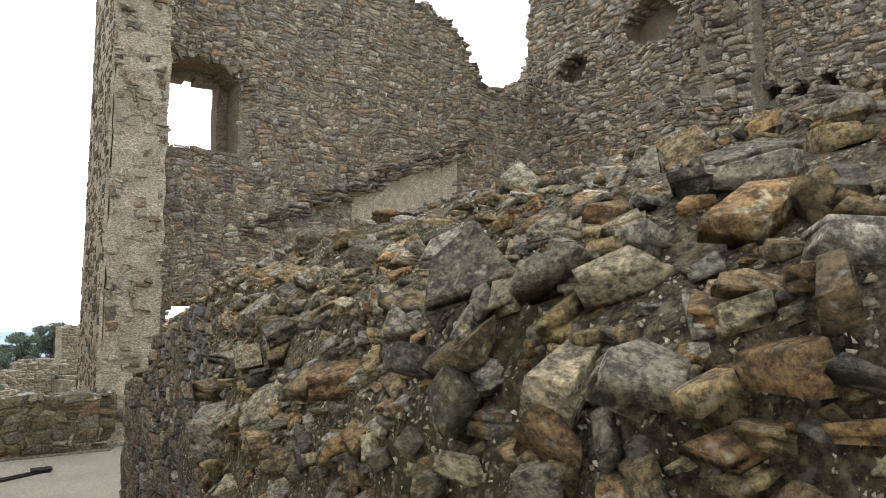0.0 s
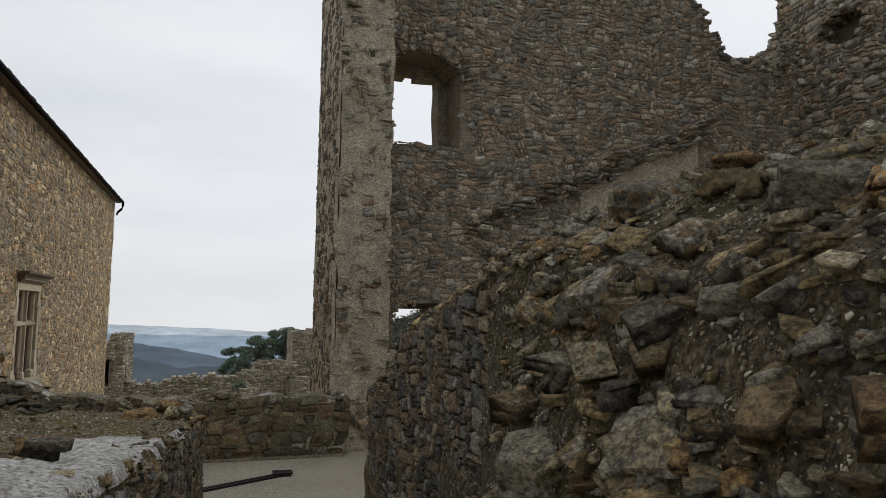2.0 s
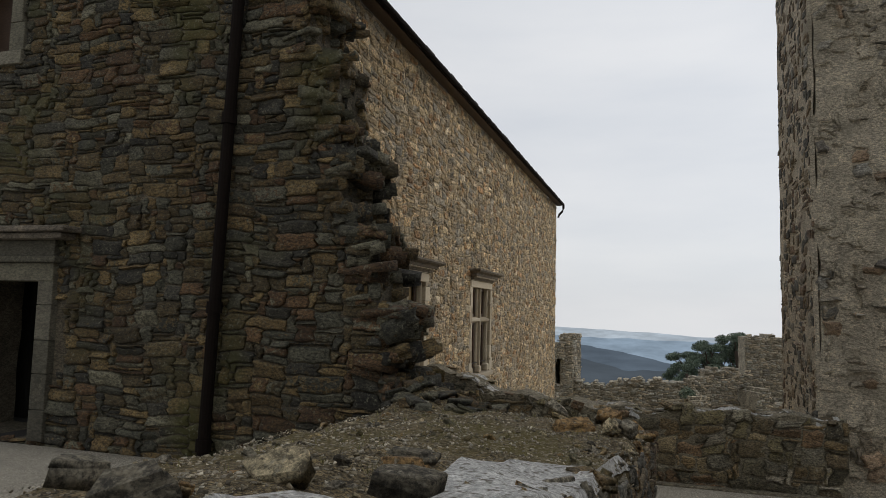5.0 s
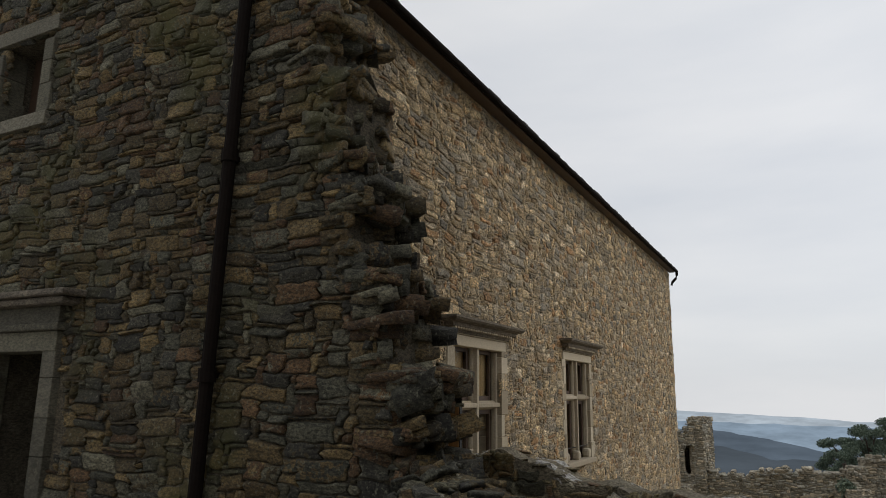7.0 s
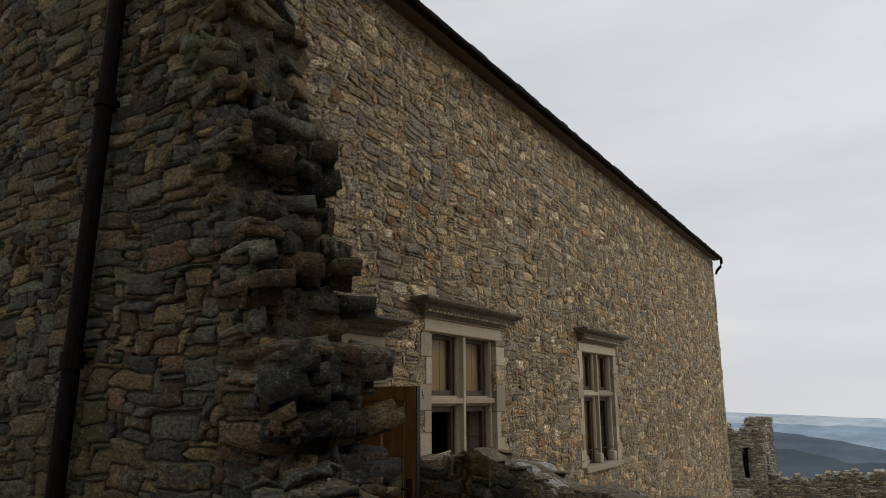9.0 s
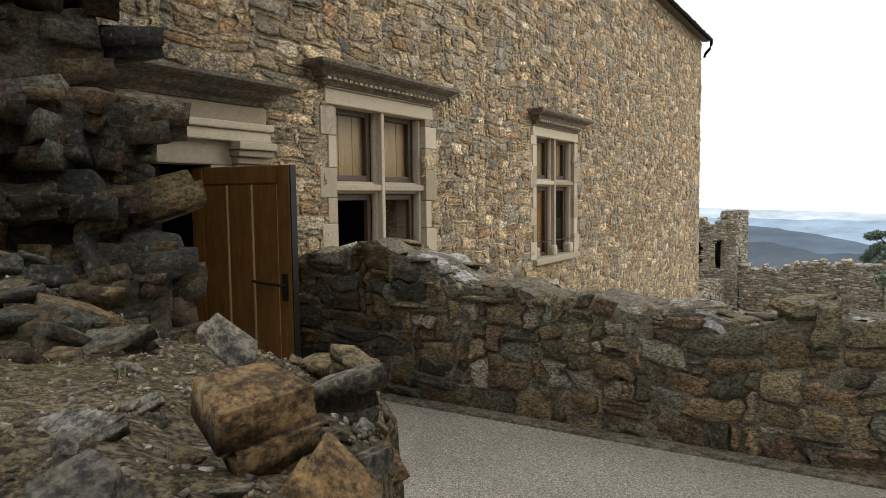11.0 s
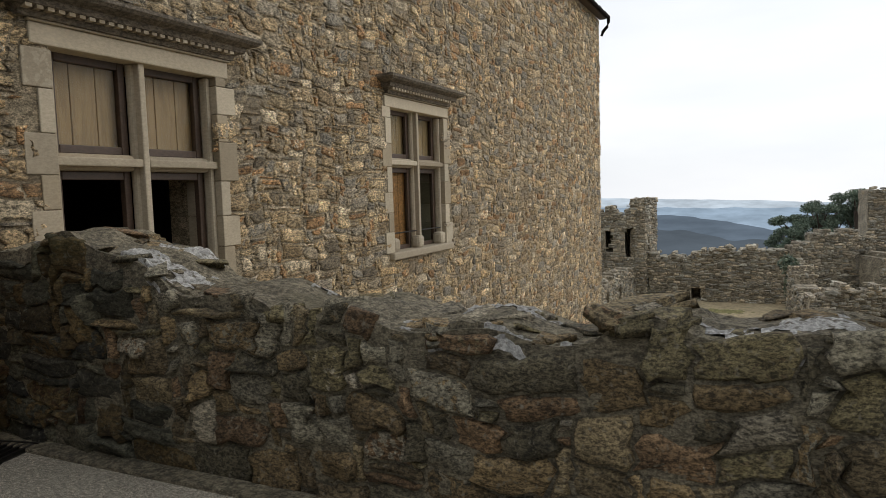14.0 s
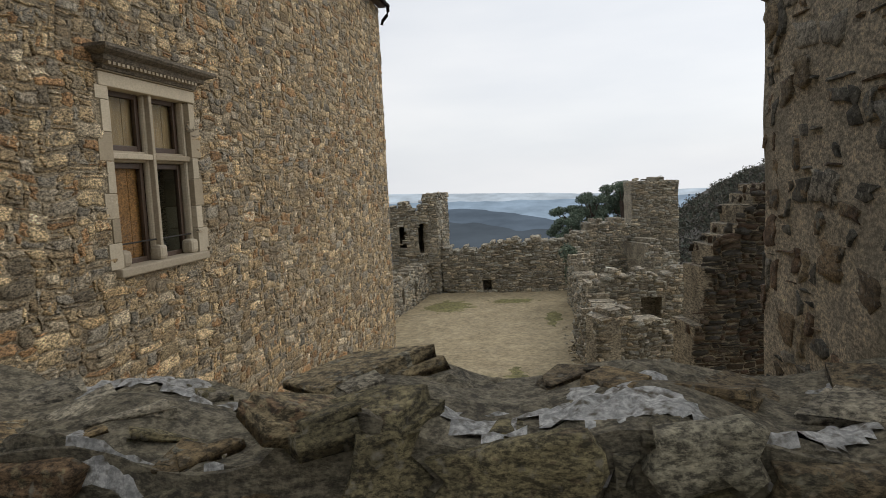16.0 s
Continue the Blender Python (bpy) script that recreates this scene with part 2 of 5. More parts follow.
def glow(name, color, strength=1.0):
    """Far hills that glow, with the haze put into their colour, faintly uneven."""
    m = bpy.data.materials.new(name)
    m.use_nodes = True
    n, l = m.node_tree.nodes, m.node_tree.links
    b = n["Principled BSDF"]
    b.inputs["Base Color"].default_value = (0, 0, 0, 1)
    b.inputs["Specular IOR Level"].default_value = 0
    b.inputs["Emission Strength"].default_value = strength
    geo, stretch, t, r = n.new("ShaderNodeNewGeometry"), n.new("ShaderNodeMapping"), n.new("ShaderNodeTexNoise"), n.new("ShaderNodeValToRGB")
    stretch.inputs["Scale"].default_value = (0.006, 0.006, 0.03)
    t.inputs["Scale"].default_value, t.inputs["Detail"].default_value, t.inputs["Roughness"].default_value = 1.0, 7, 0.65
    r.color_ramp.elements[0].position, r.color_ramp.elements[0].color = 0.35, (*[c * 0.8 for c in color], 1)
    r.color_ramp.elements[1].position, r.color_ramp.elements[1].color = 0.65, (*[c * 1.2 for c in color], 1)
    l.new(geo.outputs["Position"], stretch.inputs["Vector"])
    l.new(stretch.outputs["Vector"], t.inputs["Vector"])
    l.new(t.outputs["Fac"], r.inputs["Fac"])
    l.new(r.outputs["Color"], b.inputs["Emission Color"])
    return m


def glass_mat():
    m = bpy.data.materials.new("window_glass")
    m.use_nodes = True
    n, l = m.node_tree.nodes, m.node_tree.links
    n.clear()
    out, mix, clear, gloss = (n.new("ShaderNode" + k) for k in ("OutputMaterial", "MixShader", "BsdfTransparent", "BsdfGlossy"))
    clear.inputs["Color"].default_value = (0.86, 0.89, 0.87, 1)
    gloss.inputs["Roughness"].default_value = 0.02
    mix.inputs[0].default_value = 0.012
    l.new(clear.outputs[0], mix.inputs[1])
    l.new(gloss.outputs[0], mix.inputs[2])
    l.new(mix.outputs[0], out.inputs["Surface"])
    return m


GLASS = glass_mat()


# ---- mesh helpers ----
def link_mesh(name, verts, faces, material, parent=None, label="", smooth=False):
    me = bpy.data.meshes.new(name)
    me.from_pydata([tuple(v) for v in verts], [], faces)
    me.materials.append(material)
    if smooth:
        me.polygons.foreach_set("use_smooth", [True] * len(me.polygons))
    me.update()
    ob = new(name, me)
    if parent:
        ob.parent = parent
    if label:
        ob["label"] = label
    return ob


def tri_mesh(name, verts, tris, material):
    """A mesh from arrays of places and triangles."""
    me = bpy.data.meshes.new(name)
    verts, tris = np.asarray(verts, np.float32), np.asarray(tris, np.int32)
    me.vertices.add(len(verts))
    me.vertices.foreach_set("co", verts.ravel())
    me.loops.add(tris.size)
    me.loops.foreach_set("vertex_index", tris.ravel())
    me.polygons.add(len(tris))
    me.polygons.foreach_set("loop_start", np.arange(0, tris.size, 3, dtype=np.int32))
    me.materials.append(material)
    me.update(calc_edges=True)
    return me


def part(name, bm, material, parent, label=""):
    me = bpy.data.meshes.new(name)
    bmesh.ops.recalc_face_normals(bm, faces=bm.faces)
    bm.to_mesh(me)
    bm.free()
    me.materials.append(material)
    ob = new(name, me)
    ob.parent = parent
    if label:
        ob["label"] = label
    return ob


def block(x0, x1, y0, y1, z0, z1, bevel=0.0, bm=None):
    """A bevelled block between two corners."""
    bm = bm or bmesh.new()
    made = bmesh.ops.create_cube(bm, size=1, matrix=Matrix.LocRotScale(((x0 + x1) / 2, (y0 + y1) / 2, (z0 + z1) / 2), None, (abs(x1 - x0), abs(y1 - y0), abs(z1 - z0))))
    if bevel:
        edges = {e for v in made["verts"] for e in v.link_edges}
        bmesh.ops.bevel(bm, geom=list(edges), offset=bevel, segments=2, affect="EDGES", profile=0.5)
    return bm


def thing(name, label, category="", kind="", group="", at=(0, 0, 0)):
    ob = new(name)
    ob.location = at
    ob.empty_display_size = 0.2
    return tagged(ob, label, category, group, kind)


# ---- masonry ----
RINGS = ((1.0, -1.0), (1.0, 0.68), (0.92, 1.0))


def stone_shapes(seed, count=18, rough=0.13, sides=8):
    """Unit stones: an uneven outline, a rounded shoulder and a chipped face."""
    rng = np.random.default_rng(seed)
    shapes = []
    for _ in range(count):
        px = np.array([-0.5, 0, 0.5, 0.5, 0.5, 0, -0.5, -0.5]) + rng.normal(0, 1, 8) * np.array([0.05, 0.14, 0.05, 0.03, 0.05, 0.14, 0.05, 0.03])
        py = np.array([-0.5, -0.5, -0.5, 0, 0.5, 0.5, 0.5, 0]) + rng.normal(0, 1, 8) * np.array([0.07, 0.06, 0.07, 0.14, 0.07, 0.06, 0.07, 0.14])
        cut = rng.integers(0, 4) * 2
        px[cut], py[cut] = px[cut] * rng.uniform(0.55, 1), py[cut] * rng.uniform(0.6, 1)
        reach, ang = np.hypot(px, py), np.arctan2(py, px)
        c, s = np.cos(ang), np.sin(ang)
        tilt = rng.uniform(-0.35, 0.35, 2)
        v = []
        for grow, h in RINGS:
            r = reach * grow * (1 if grow == 1 else rng.uniform(0.88, 1.08, sides))
            up = h + (rng.uniform(-0.22, 0.22, sides) + tilt[0] * c + tilt[1] * s if h > 0.9 else 0)
            v.append(np.stack([r * c, r * s, np.broadcast_to(up, sides)], 1))
        v.append(np.array([[rng.uniform(-0.1, 0.1), rng.uniform(-0.1, 0.1), 1.0 + rng.uniform(-0.1, 0.25)]]))
        shapes.append(np.concatenate(v))
    return np.array(shapes)


def stone_tris(sides=8):
    f = []
    for r in range(2):
        for k in range(sides):
            a, b = r * sides + k, r * sides + (k + 1) % sides
            f += [(a, b, b + sides), (a, b + sides, a + sides)]
    top = 2 * sides
    f += [(top + k, top + (k + 1) % sides, 3 * sides) for k in range(sides)]
    return np.array(f)


SHAPES, STONE_F = stone_shapes(3), stone_tris()
shape_cache = {}


def shape_mesh(k, material):
    key = (k, material.name)
    if key not in shape_cache:
        shape_cache[key] = tri_mesh("stone", SHAPES[k], STONE_F, material)
    return shape_cache[key]


def lay(width, height, cell, wide, high, rng, ok=None):
    """Random rubble bond: fills a grid with stones of wide x high cells; gives centres, sizes, and the cells they fill."""
    nu, nv = max(1, int(round(width / cell[0]))), max(1, int(round(height / cell[1])))
    cu, cv = width / nu, height / nv
    used = np.zeros((nv + 8, nu + 16), bool)
    used[nv:], used[:, nu:] = True, True
    out = []
    for j in range(nv):
        row = used[j]
        for i in range(nu):
            if row[i]:
                continue
            a, b = int(rng.integers(wide[0], wide[1] + 1)), int(rng.integers(high[0], high[1] + 1))
            run = 1
            while run < a and not row[i + run]:
                run += 1
            while b > 1 and used[j:j + b, i:i + run].any():
                b -= 1
            used[j:j + b, i:i + run] = True
            out.append(((i + run / 2) * cu, (j + b / 2) * cv, run * cu, b * cv, i, j, run, b, cu, cv))
    arr = np.array(out)
    if ok is not None:
        arr = arr[ok(arr[:, 0], arr[:, 1], arr[:, 2], arr[:, 3])]
    return arr


def set_stones(parent, frame_m, arr, depth, material, rng, singles=0, near=(0, 0), gap=0.012, jag=0.34, warp=0.05, rest="masonry", piece="stone", detail=1, uneven=0.3):
    """Sets laid stones on a face. Neighbours share their uneven joints, so the stones interlock. The ones nearest
    to a point of the face are pieces of their own, the rest are joined."""
    if not len(arr):
        return
    order = np.argsort(np.argsort((arr[:, 0] - near[0]) ** 2 + (arr[:, 1] - near[1]) ** 2))
    node = np.random.default_rng(8).uniform(-1, 1, (int(arr[:, 5].max()) + 12, int(arr[:, 4].max()) + 20, 2)) * jag
    fm = np.array(frame_m)
    all_v, all_f, at = [], [], 0
    for run, b in sorted({(int(p), int(q)) for p, q in arr[:, 6:8]}):
        pick = np.where((arr[:, 6] == run) & (arr[:, 7] == b))[0]
        a, m, n = arr[pick], len(pick), 2 * (run + b)
        di = np.array(list(range(run)) + [run] * b + list(range(run, 0, -1)) + [0] * b)
        dj = np.array([0] * run + list(range(b)) + [b] * run + list(range(b, 0, -1)))
        i, j = a[:, 4].astype(int)[:, None] + di, a[:, 5].astype(int)[:, None] + dj
        off = node[j, i]
        x, y = (i + off[..., 0]) * a[:, 8:9], (j + off[..., 1]) * a[:, 9:10]
        sx, sy = x + warp * (np.sin(y * 3.1 + x * 0.7) + 0.6 * np.sin(y * 7.7 - x * 2.3)), y + warp * (np.sin(x * 2.3 + 1 + y * 0.9) + 0.6 * np.sin(x * 6.1 + y * 1.7)) * 0.8
        cx, cy = sx.mean(1, keepdims=True), sy.mean(1, keepdims=True)
        dx, dy = sx - cx, sy - cy
        # chipped corners
        chip = np.ones((m, n))
        for c in (0, run, run + b, 2 * run + b):
            chip[:, c % n] = rng.uniform(0.86, 1.06, m)
        dx, dy = dx * chip, dy * chip
        w, h = a[:, 2:3], a[:, 3:4]
        kx, ky = np.maximum(0.3, 1 - gap / w), np.maximum(0.3, 1 - gap / h)
        d = depth * rng.uniform(0.45, 1.25, (m, 1))
        tilt = rng.normal(0, uneven, (m, 2))
        lean = d * (tilt[:, :1] * dx / w + tilt[:, 1:] * dy / h) * 2
        edge = np.minimum(0.2 * depth + 0.003, 0.12 * np.minimum(w, h))
        tx, ty = kx - 2 * edge / w, ky - 2 * edge / h
        rings = [(kx, ky, np.full((m, n), -0.012))]
        if detail > 1:
            rings.append((kx, ky, 0.6 * d + 0.5 * lean))
        rings.append((tx, ty, d + lean + depth * uneven * 0.5 * rng.uniform(-1, 1, (m, n))))
        if detail > 0:
            rings.append((tx * 0.55, ty * 0.55, d * 1.04 + lean * 0.55 + depth * uneven * rng.uniform(-0.7, 0.8, (m, n))))
        vs = [np.stack([cx + dx * p, cy + dy * q, z], 2) for p, q, z in rings]
        vs.append(np.stack([cx, cy, d * 1.05 + depth * uneven * rng.uniform(-0.6, 0.8, (m, 1))], 2))
        local = np.concatenate(vs, 1)
        world_v = np.concatenate([local, np.ones((*local.shape[:2], 1))], 2) @ fm.T
        k, q = np.arange(n), (np.arange(n) + 1) % n
        tris = []
        for r in range(len(rings) - 1):
            tris += [np.stack([r * n + k, r * n + q, (r + 1) * n + q], 1), np.stack([r * n + k, (r + 1) * n + q, (r + 1) * n + k], 1)]
        top = (len(rings) - 1) * n
        tris.append(np.stack([top + k, top + q, np.full(n, len(rings) * n)], 1))
        tris = np.concatenate(tris)
        alone = order[pick] < singles
        for g in np.where(alone)[0]:
            mid = world_v[g, -1, :3]
            ob = new(piece, tri_mesh("stone", world_v[g, :, :3] - mid, tris, material))
            ob.parent, ob.location = parent, mid
        left = world_v[~alone][:, :, :3]
        if len(left):
            all_v.append(left.reshape(-1, 3))
            all_f.append((tris[None] + (np.arange(len(left)) * left.shape[1])[:, None, None]).reshape(-1, 3) + at)
            at += left.shape[0] * left.shape[1]
    if all_v:
        ob = new(rest, tri_mesh(rest, np.concatenate(all_v), np.concatenate(all_f), material))
        ob.parent = parent
        tagged(ob, kind="stuff")


def face(origin, u, v):
    """The frame of a wall's face: u along it, v up it, w out of it."""
    u, v = Vector(u).normalized(), Vector(v).normalized()
    w = u.cross(v)
    return Matrix(((u[0], v[0], w[0], origin[0]), (u[1], v[1], w[1], origin[1]), (u[2], v[2], w[2], origin[2]), (0, 0, 0, 1)))


def core(name, frame_m, us, vs, keep, thick, material, parent, rough=0.0, edge=None):
    """A wall's body on a grid of lines: cells that keep() wants, with front, back and all the edges between."""
    us, vs = np.asarray(us, float), np.asarray(vs, float)
    cu, cv = (us[1:] + us[:-1]) / 2, (vs[1:] + vs[:-1]) / 2
    k = keep(*np.meshgrid(cu, cv))
    ids, verts, faces, rims = {}, [], [], []

    def vert(i, j, back):
        key = (i, j, back)
        if key not in ids:
            p = Vector((us[i], vs[j], -thick if back else 0))
            if rough:
                w = noise.noise_vector((us[i] * 2.3 + 5, vs[j] * 2.3, back * 3.0 + frame_m[1][3]))
                p += Vector((w[0] * rough, w[1] * rough, w[2] * rough * 0.6))
            ids[key] = len(verts)
            verts.append(frame_m @ p)
        return ids[key]

    nv, nu = k.shape
    for j in range(nv):
        for i in range(nu):
            if not k[j, i]:
                continue
            faces.append((vert(i, j, 0), vert(i + 1, j, 0), vert(i + 1, j + 1, 0), vert(i, j + 1, 0)))
            faces.append((vert(i, j + 1, 1), vert(i + 1, j + 1, 1), vert(i + 1, j, 1), vert(i, j, 1)))
            for di, dj, a, b in ((1, 0, (i + 1, j), (i + 1, j + 1)), (-1, 0, (i, j + 1), (i, j)), (0, 1, (i + 1, j + 1), (i, j + 1)), (0, -1, (i, j), (i + 1, j))):
                y, x = j + dj, i + di
                if not (0 <= y < nv and 0 <= x < nu and k[y, x]):
                    faces.append((vert(*a, 0), vert(*a, 1), vert(*b, 1), vert(*b, 0)))
                    rims.append((cu[i], cv[j], di, dj))
    return link_mesh(name, verts, faces, material, parent), rims


def lines(a, b, step, *marks):
    """Grid lines from a to b about a step apart, with lines at the marks."""
    pts = sorted({a, b, *[m for m in marks if a < m < b]})
    out = [a]
    for p, q in zip(pts, pts[1:]):
        n = max(1, round((q - p) / step))
        out += [p + (q - p) * (k + 1) / n for k in range(n)]
    return out


def rim_stones(parent, frame_m, rims, thick, material, rng, size=0.3, want=lambda u, v, a, b: True, singles=0, rest="edge_masonry"):
    """Broken stones along a wall's ragged edges."""
    mats = []
    for u, v, di, dj in rims:
        if not want(u, v, di, dj):
            continue
        w = 0.07
        while w > -thick:
            s = rng.uniform(0.5, 1.3) * size
            m = frame_m @ Matrix.Translation((u - di * 0.06, v + dj * 0.02, w - s / 3)) @ Euler(rng.normal(0, 0.16, 3)).to_matrix().to_4x4() @ Matrix.Rotation(radians(-90), 4, "X")
            mats.append((m @ Matrix.Diagonal((s * rng.uniform(0.7, 1.3), s * 0.8, s * rng.uniform(0.3, 0.55), 1)), int(rng.integers(0, len(ROUGH_SOLIDS)))))
            w -= s * 0.75
    scatter(parent, mats, material, singles, rest, solids=ROUGH_SOLIDS)


# ---- loose stones ----
def slab_shapes(seed, count=16, layers=2, sides=(4, 5)):
    """Angular broken stones: split slabs with an uneven outline, stepped layers and a tilted, chipped top."""
    rng, out = np.random.default_rng(seed), []
    for _ in range(count):
        n = int(rng.integers(sides[0], sides[1] + 1))
        ang = (np.arange(n) + rng.uniform(-0.44, 0.44, n)) * 2 * math.pi / n + rng.uniform(0, 6.28)
        c, s = np.cos(ang), np.sin(ang)
        reach = 0.5 * rng.uniform(0.66, 1.1, n) / np.maximum(np.abs(c), np.abs(s)) ** 0.8
        tilt, low_tilt = rng.uniform(-0.55, 0.55, 2), rng.uniform(-0.3, 0.3, 2)
        cuts = np.concatenate([[0], np.sort(rng.uniform(0.25, 0.8, layers - 1)), [1]]) if layers else np.array([0, 1])
        rings = []
        for k in range(max(1, layers)):
            g, shift = rng.uniform(0.78, 1.06), rng.uniform(-0.07, 0.07, 2)
            edge = reach * (rng.uniform(0.92, 1.05, n) if layers else 1)
            for f, tight in ((cuts[k], rng.uniform(0.93, 1.0)), (cuts[k + 1], rng.uniform(0.9, 1.0))):
                x, y = edge * c * g * tight + shift[0], edge * s * g * tight + shift[1]
                bottom, top = -0.5 + low_tilt[0] * x + low_tilt[1] * y, 0.38 + tilt[0] * x + tilt[1] * y
                rings.append(np.stack([x, y, bottom + (top - bottom) * f + rng.uniform(-0.03, 0.03, n)], 1))
        if layers:
            last = rings[-1]
            rings.append(last * np.array([0.92, 0.92, 1]) + np.stack([np.zeros(n), np.zeros(n), rng.uniform(-0.02, 0.07, n)], 1))
        v = np.concatenate(rings + [rings[-1].mean(0, keepdims=True) + [[0, 0, rng.uniform(-0.03, 0.08)]], rings[0].mean(0, keepdims=True)])
        k, q, f = np.arange(n), (np.arange(n) + 1) % n, []
        for r in range(len(rings) - 1):
            f += [np.stack([r * n + k, r * n + q, (r + 1) * n + q], 1), np.stack([r * n + k, (r + 1) * n + q, (r + 1) * n + k], 1)]
        top = (len(rings) - 1) * n
        f += [np.stack([top + k, top + q, np.full(n, len(rings) * n)], 1), np.stack([q, k, np.full(n, len(rings) * n + 1)], 1)]
        out.append((v, np.concatenate(f)))
    return out


SOLIDS, ROUGH_SOLIDS = slab_shapes(11, 16, 0, (3, 4)), slab_shapes(17, 16, 2)
solid_cache = {}


def scatter(parent, mats, material, singles=0, rest="rubble", piece="stone", solids=None):
    """Places broken stones by their matrices; the first ones are pieces of their own."""
    for m, k in mats[:singles]:
        if (k, material.name) not in solid_cache:
            solid_cache[(k, material.name)] = tri_mesh("stone", *ROUGH_SOLIDS[k], material)
        ob = new(piece, solid_cache[(k, material.name)])
        ob.parent = parent
        ob.matrix_basis = m
    vs, fs, at = [], [], 0
    for m, k in mats[singles:]:
        v, f = (solids or SOLIDS)[k]
        a = np.array(m)
        vs.append(v @ a[:3, :3].T + a[:3, 3])
        fs.append(f + at)
        at += len(v)
    if vs:
        ob = new(rest, tri_mesh(rest, np.concatenate(vs), np.concatenate(fs), material))
        ob.parent = parent
        tagged(ob, kind="stuff")


def loose(mats, material, name, label, group):
    """Stones that lie loose, each a thing of its own."""
    for m, k in mats:
        key = (k, material.name)
        if key not in solid_cache:
            solid_cache[key] = tri_mesh("stone", *ROUGH_SOLIDS[k], material)
        ob = new(name, solid_cache[key])
        ob.matrix_basis = m
        tagged(ob, label, "rock", group)


# ---- ground and terrace ----
def floor_z(y):
    return float(np.interp(y, (0.5, 9.0), (0.0, -0.97)))


def sheet(name, xs, ys, height, material, parent=None):
    verts = [(x, y, height(x, y)) for y in ys for x in xs]
    n = len(xs)
    faces = [(j * n + i, j * n + i + 1, (j + 1) * n + i + 1, (j + 1) * n + i) for j in range(len(ys) - 1) for i in range(n - 1)]
    return link_mesh(name, verts, faces, material, parent, smooth=True)


terrace = sheet("floor_terrace", lines(-12, 14, 0.5), lines(-8, 13.4, 0.4), lambda x, y: floor_z(y) if x > -2.2 else max(floor_z(y), -0.97 + 0.62 * min(1, max(0, (-2.2 - x) / 1.5) if y < 9.6 else 0)), GRAVEL)
tagged(terrace, "pale gravel paving of the castle terrace", "floor", kind="structure")


def far_height(x, y):
    d = math.hypot(x, y - 30)
    return -5.6 if d < 24 else -5.6 - 0.6 * min(d - 24, 60) - 0.16 * max(0, d - 84)


rs = [0, 12, 24, 30, 40, 50, 60, 84, 110, 150, 200, 280, 400, 700, 1500, 4000]
gv, gf = [], []
for r in rs:
    for k in range(48):
        a = k / 48 * 2 * math.pi
        gv.append((r * math.cos(a), 30 + r * math.sin(a), far_height(r * math.cos(a), 30 + r * math.sin(a)) - 0.02))
for j in range(len(rs) - 1):
    for k in range(48):
        gf.append((j * 48 + k, j * 48 + (k + 1) % 48, (j + 1) * 48 + (k + 1) % 48, (j + 1) * 48 + k))
ground = link_mesh("ground", gv, gf, WOODS)
tagged(ground, "dark wooded ground around the castle hill", "ground", kind="structure")
court = sheet("ground_courtyard", lines(-22, 40, 1.0), lines(13.6, 53, 1.0), lambda x, y: -5.58 + 0.06 * noise.noise((x * 0.3, y * 0.3, 0)), COURT)
tagged(court, "trodden pale earth of the castle courtyard", "ground", kind="structure")
under = link_mesh("wall_terrace_base", [(-12, -8, -5.7), (14, -8, -5.7), (14, 13.3, -5.7), (-12, 13.3, -5.7), (-12, -8, -1.05), (14, -8, -1.05), (14, 13.3, -1.05), (-12, 13.3, -1.05)], [(0, 3, 2, 1), (4, 5, 6, 7), (0, 1, 5, 4), (1, 2, 6, 5), (2, 3, 7, 6), (3, 0, 4, 7)], TOWER_MORTAR)
tagged(under, "massive masonry base under the terrace", "wall", kind="structure")

# ---- house facade, along y at x = FX, facing +x ----
FX, FY0, FY1, FZ0, FZ1 = -4.25, 10.62, 32.2, -5.7, 5.75
W1 = (13.87, 15.58, -0.62, 1.76)
W2 = (18.97, 20.72, -0.28, 1.80)
DOOR = (11.0, 12.25, -0.97, 1.08)
HOLES = (W1, W2, (10.9, 12.78, -0.97, 1.3))
rng = np.random.default_rng(21)
facade = thing("wall_house", "tan rubble-stone house wall with lime mortar", "wall", "structure")
F_M = face((FX, FY0, FZ0), (0, 1, 0), (0, 0, 1))


def in_hole(y, z, grow=0.0):
    hit = np.zeros(np.shape(y), bool)
    for a, b, c, d in HOLES:
        hit |= (y > a - grow) & (y < b + grow) & (z > c - grow) & (z < d + grow)
    return hit


body, _ = core("wall_body", F_M, lines(0, FY1 - FY0, 0.6, *[h[k] - FY0 for h in HOLES for k in (0, 1)]), lines(0, FZ1 - FZ0, 0.6, *[h[k] - FZ0 for h in HOLES for k in (2, 3)]),
               lambda u, v: ~in_hole(u + FY0, v + FZ0), 0.7, FACADE_MORTAR, facade)
arr = lay(FY1 - FY0, FZ1 - FZ0, (0.09, 0.042), (1, 5), (1, 4), rng, lambda u, v, w, h: ~in_hole(u + FY0, v + FZ0, 0.14) & ((u + FY0 > 13) | (v + FZ0 > -1)))
set_stones(facade, F_M, arr, 0.012, FACADE_STONE, rng, singles=300, near=(5.5, 6.5), gap=0.016, warp=0.05, jag=0.44, uneven=0.5)
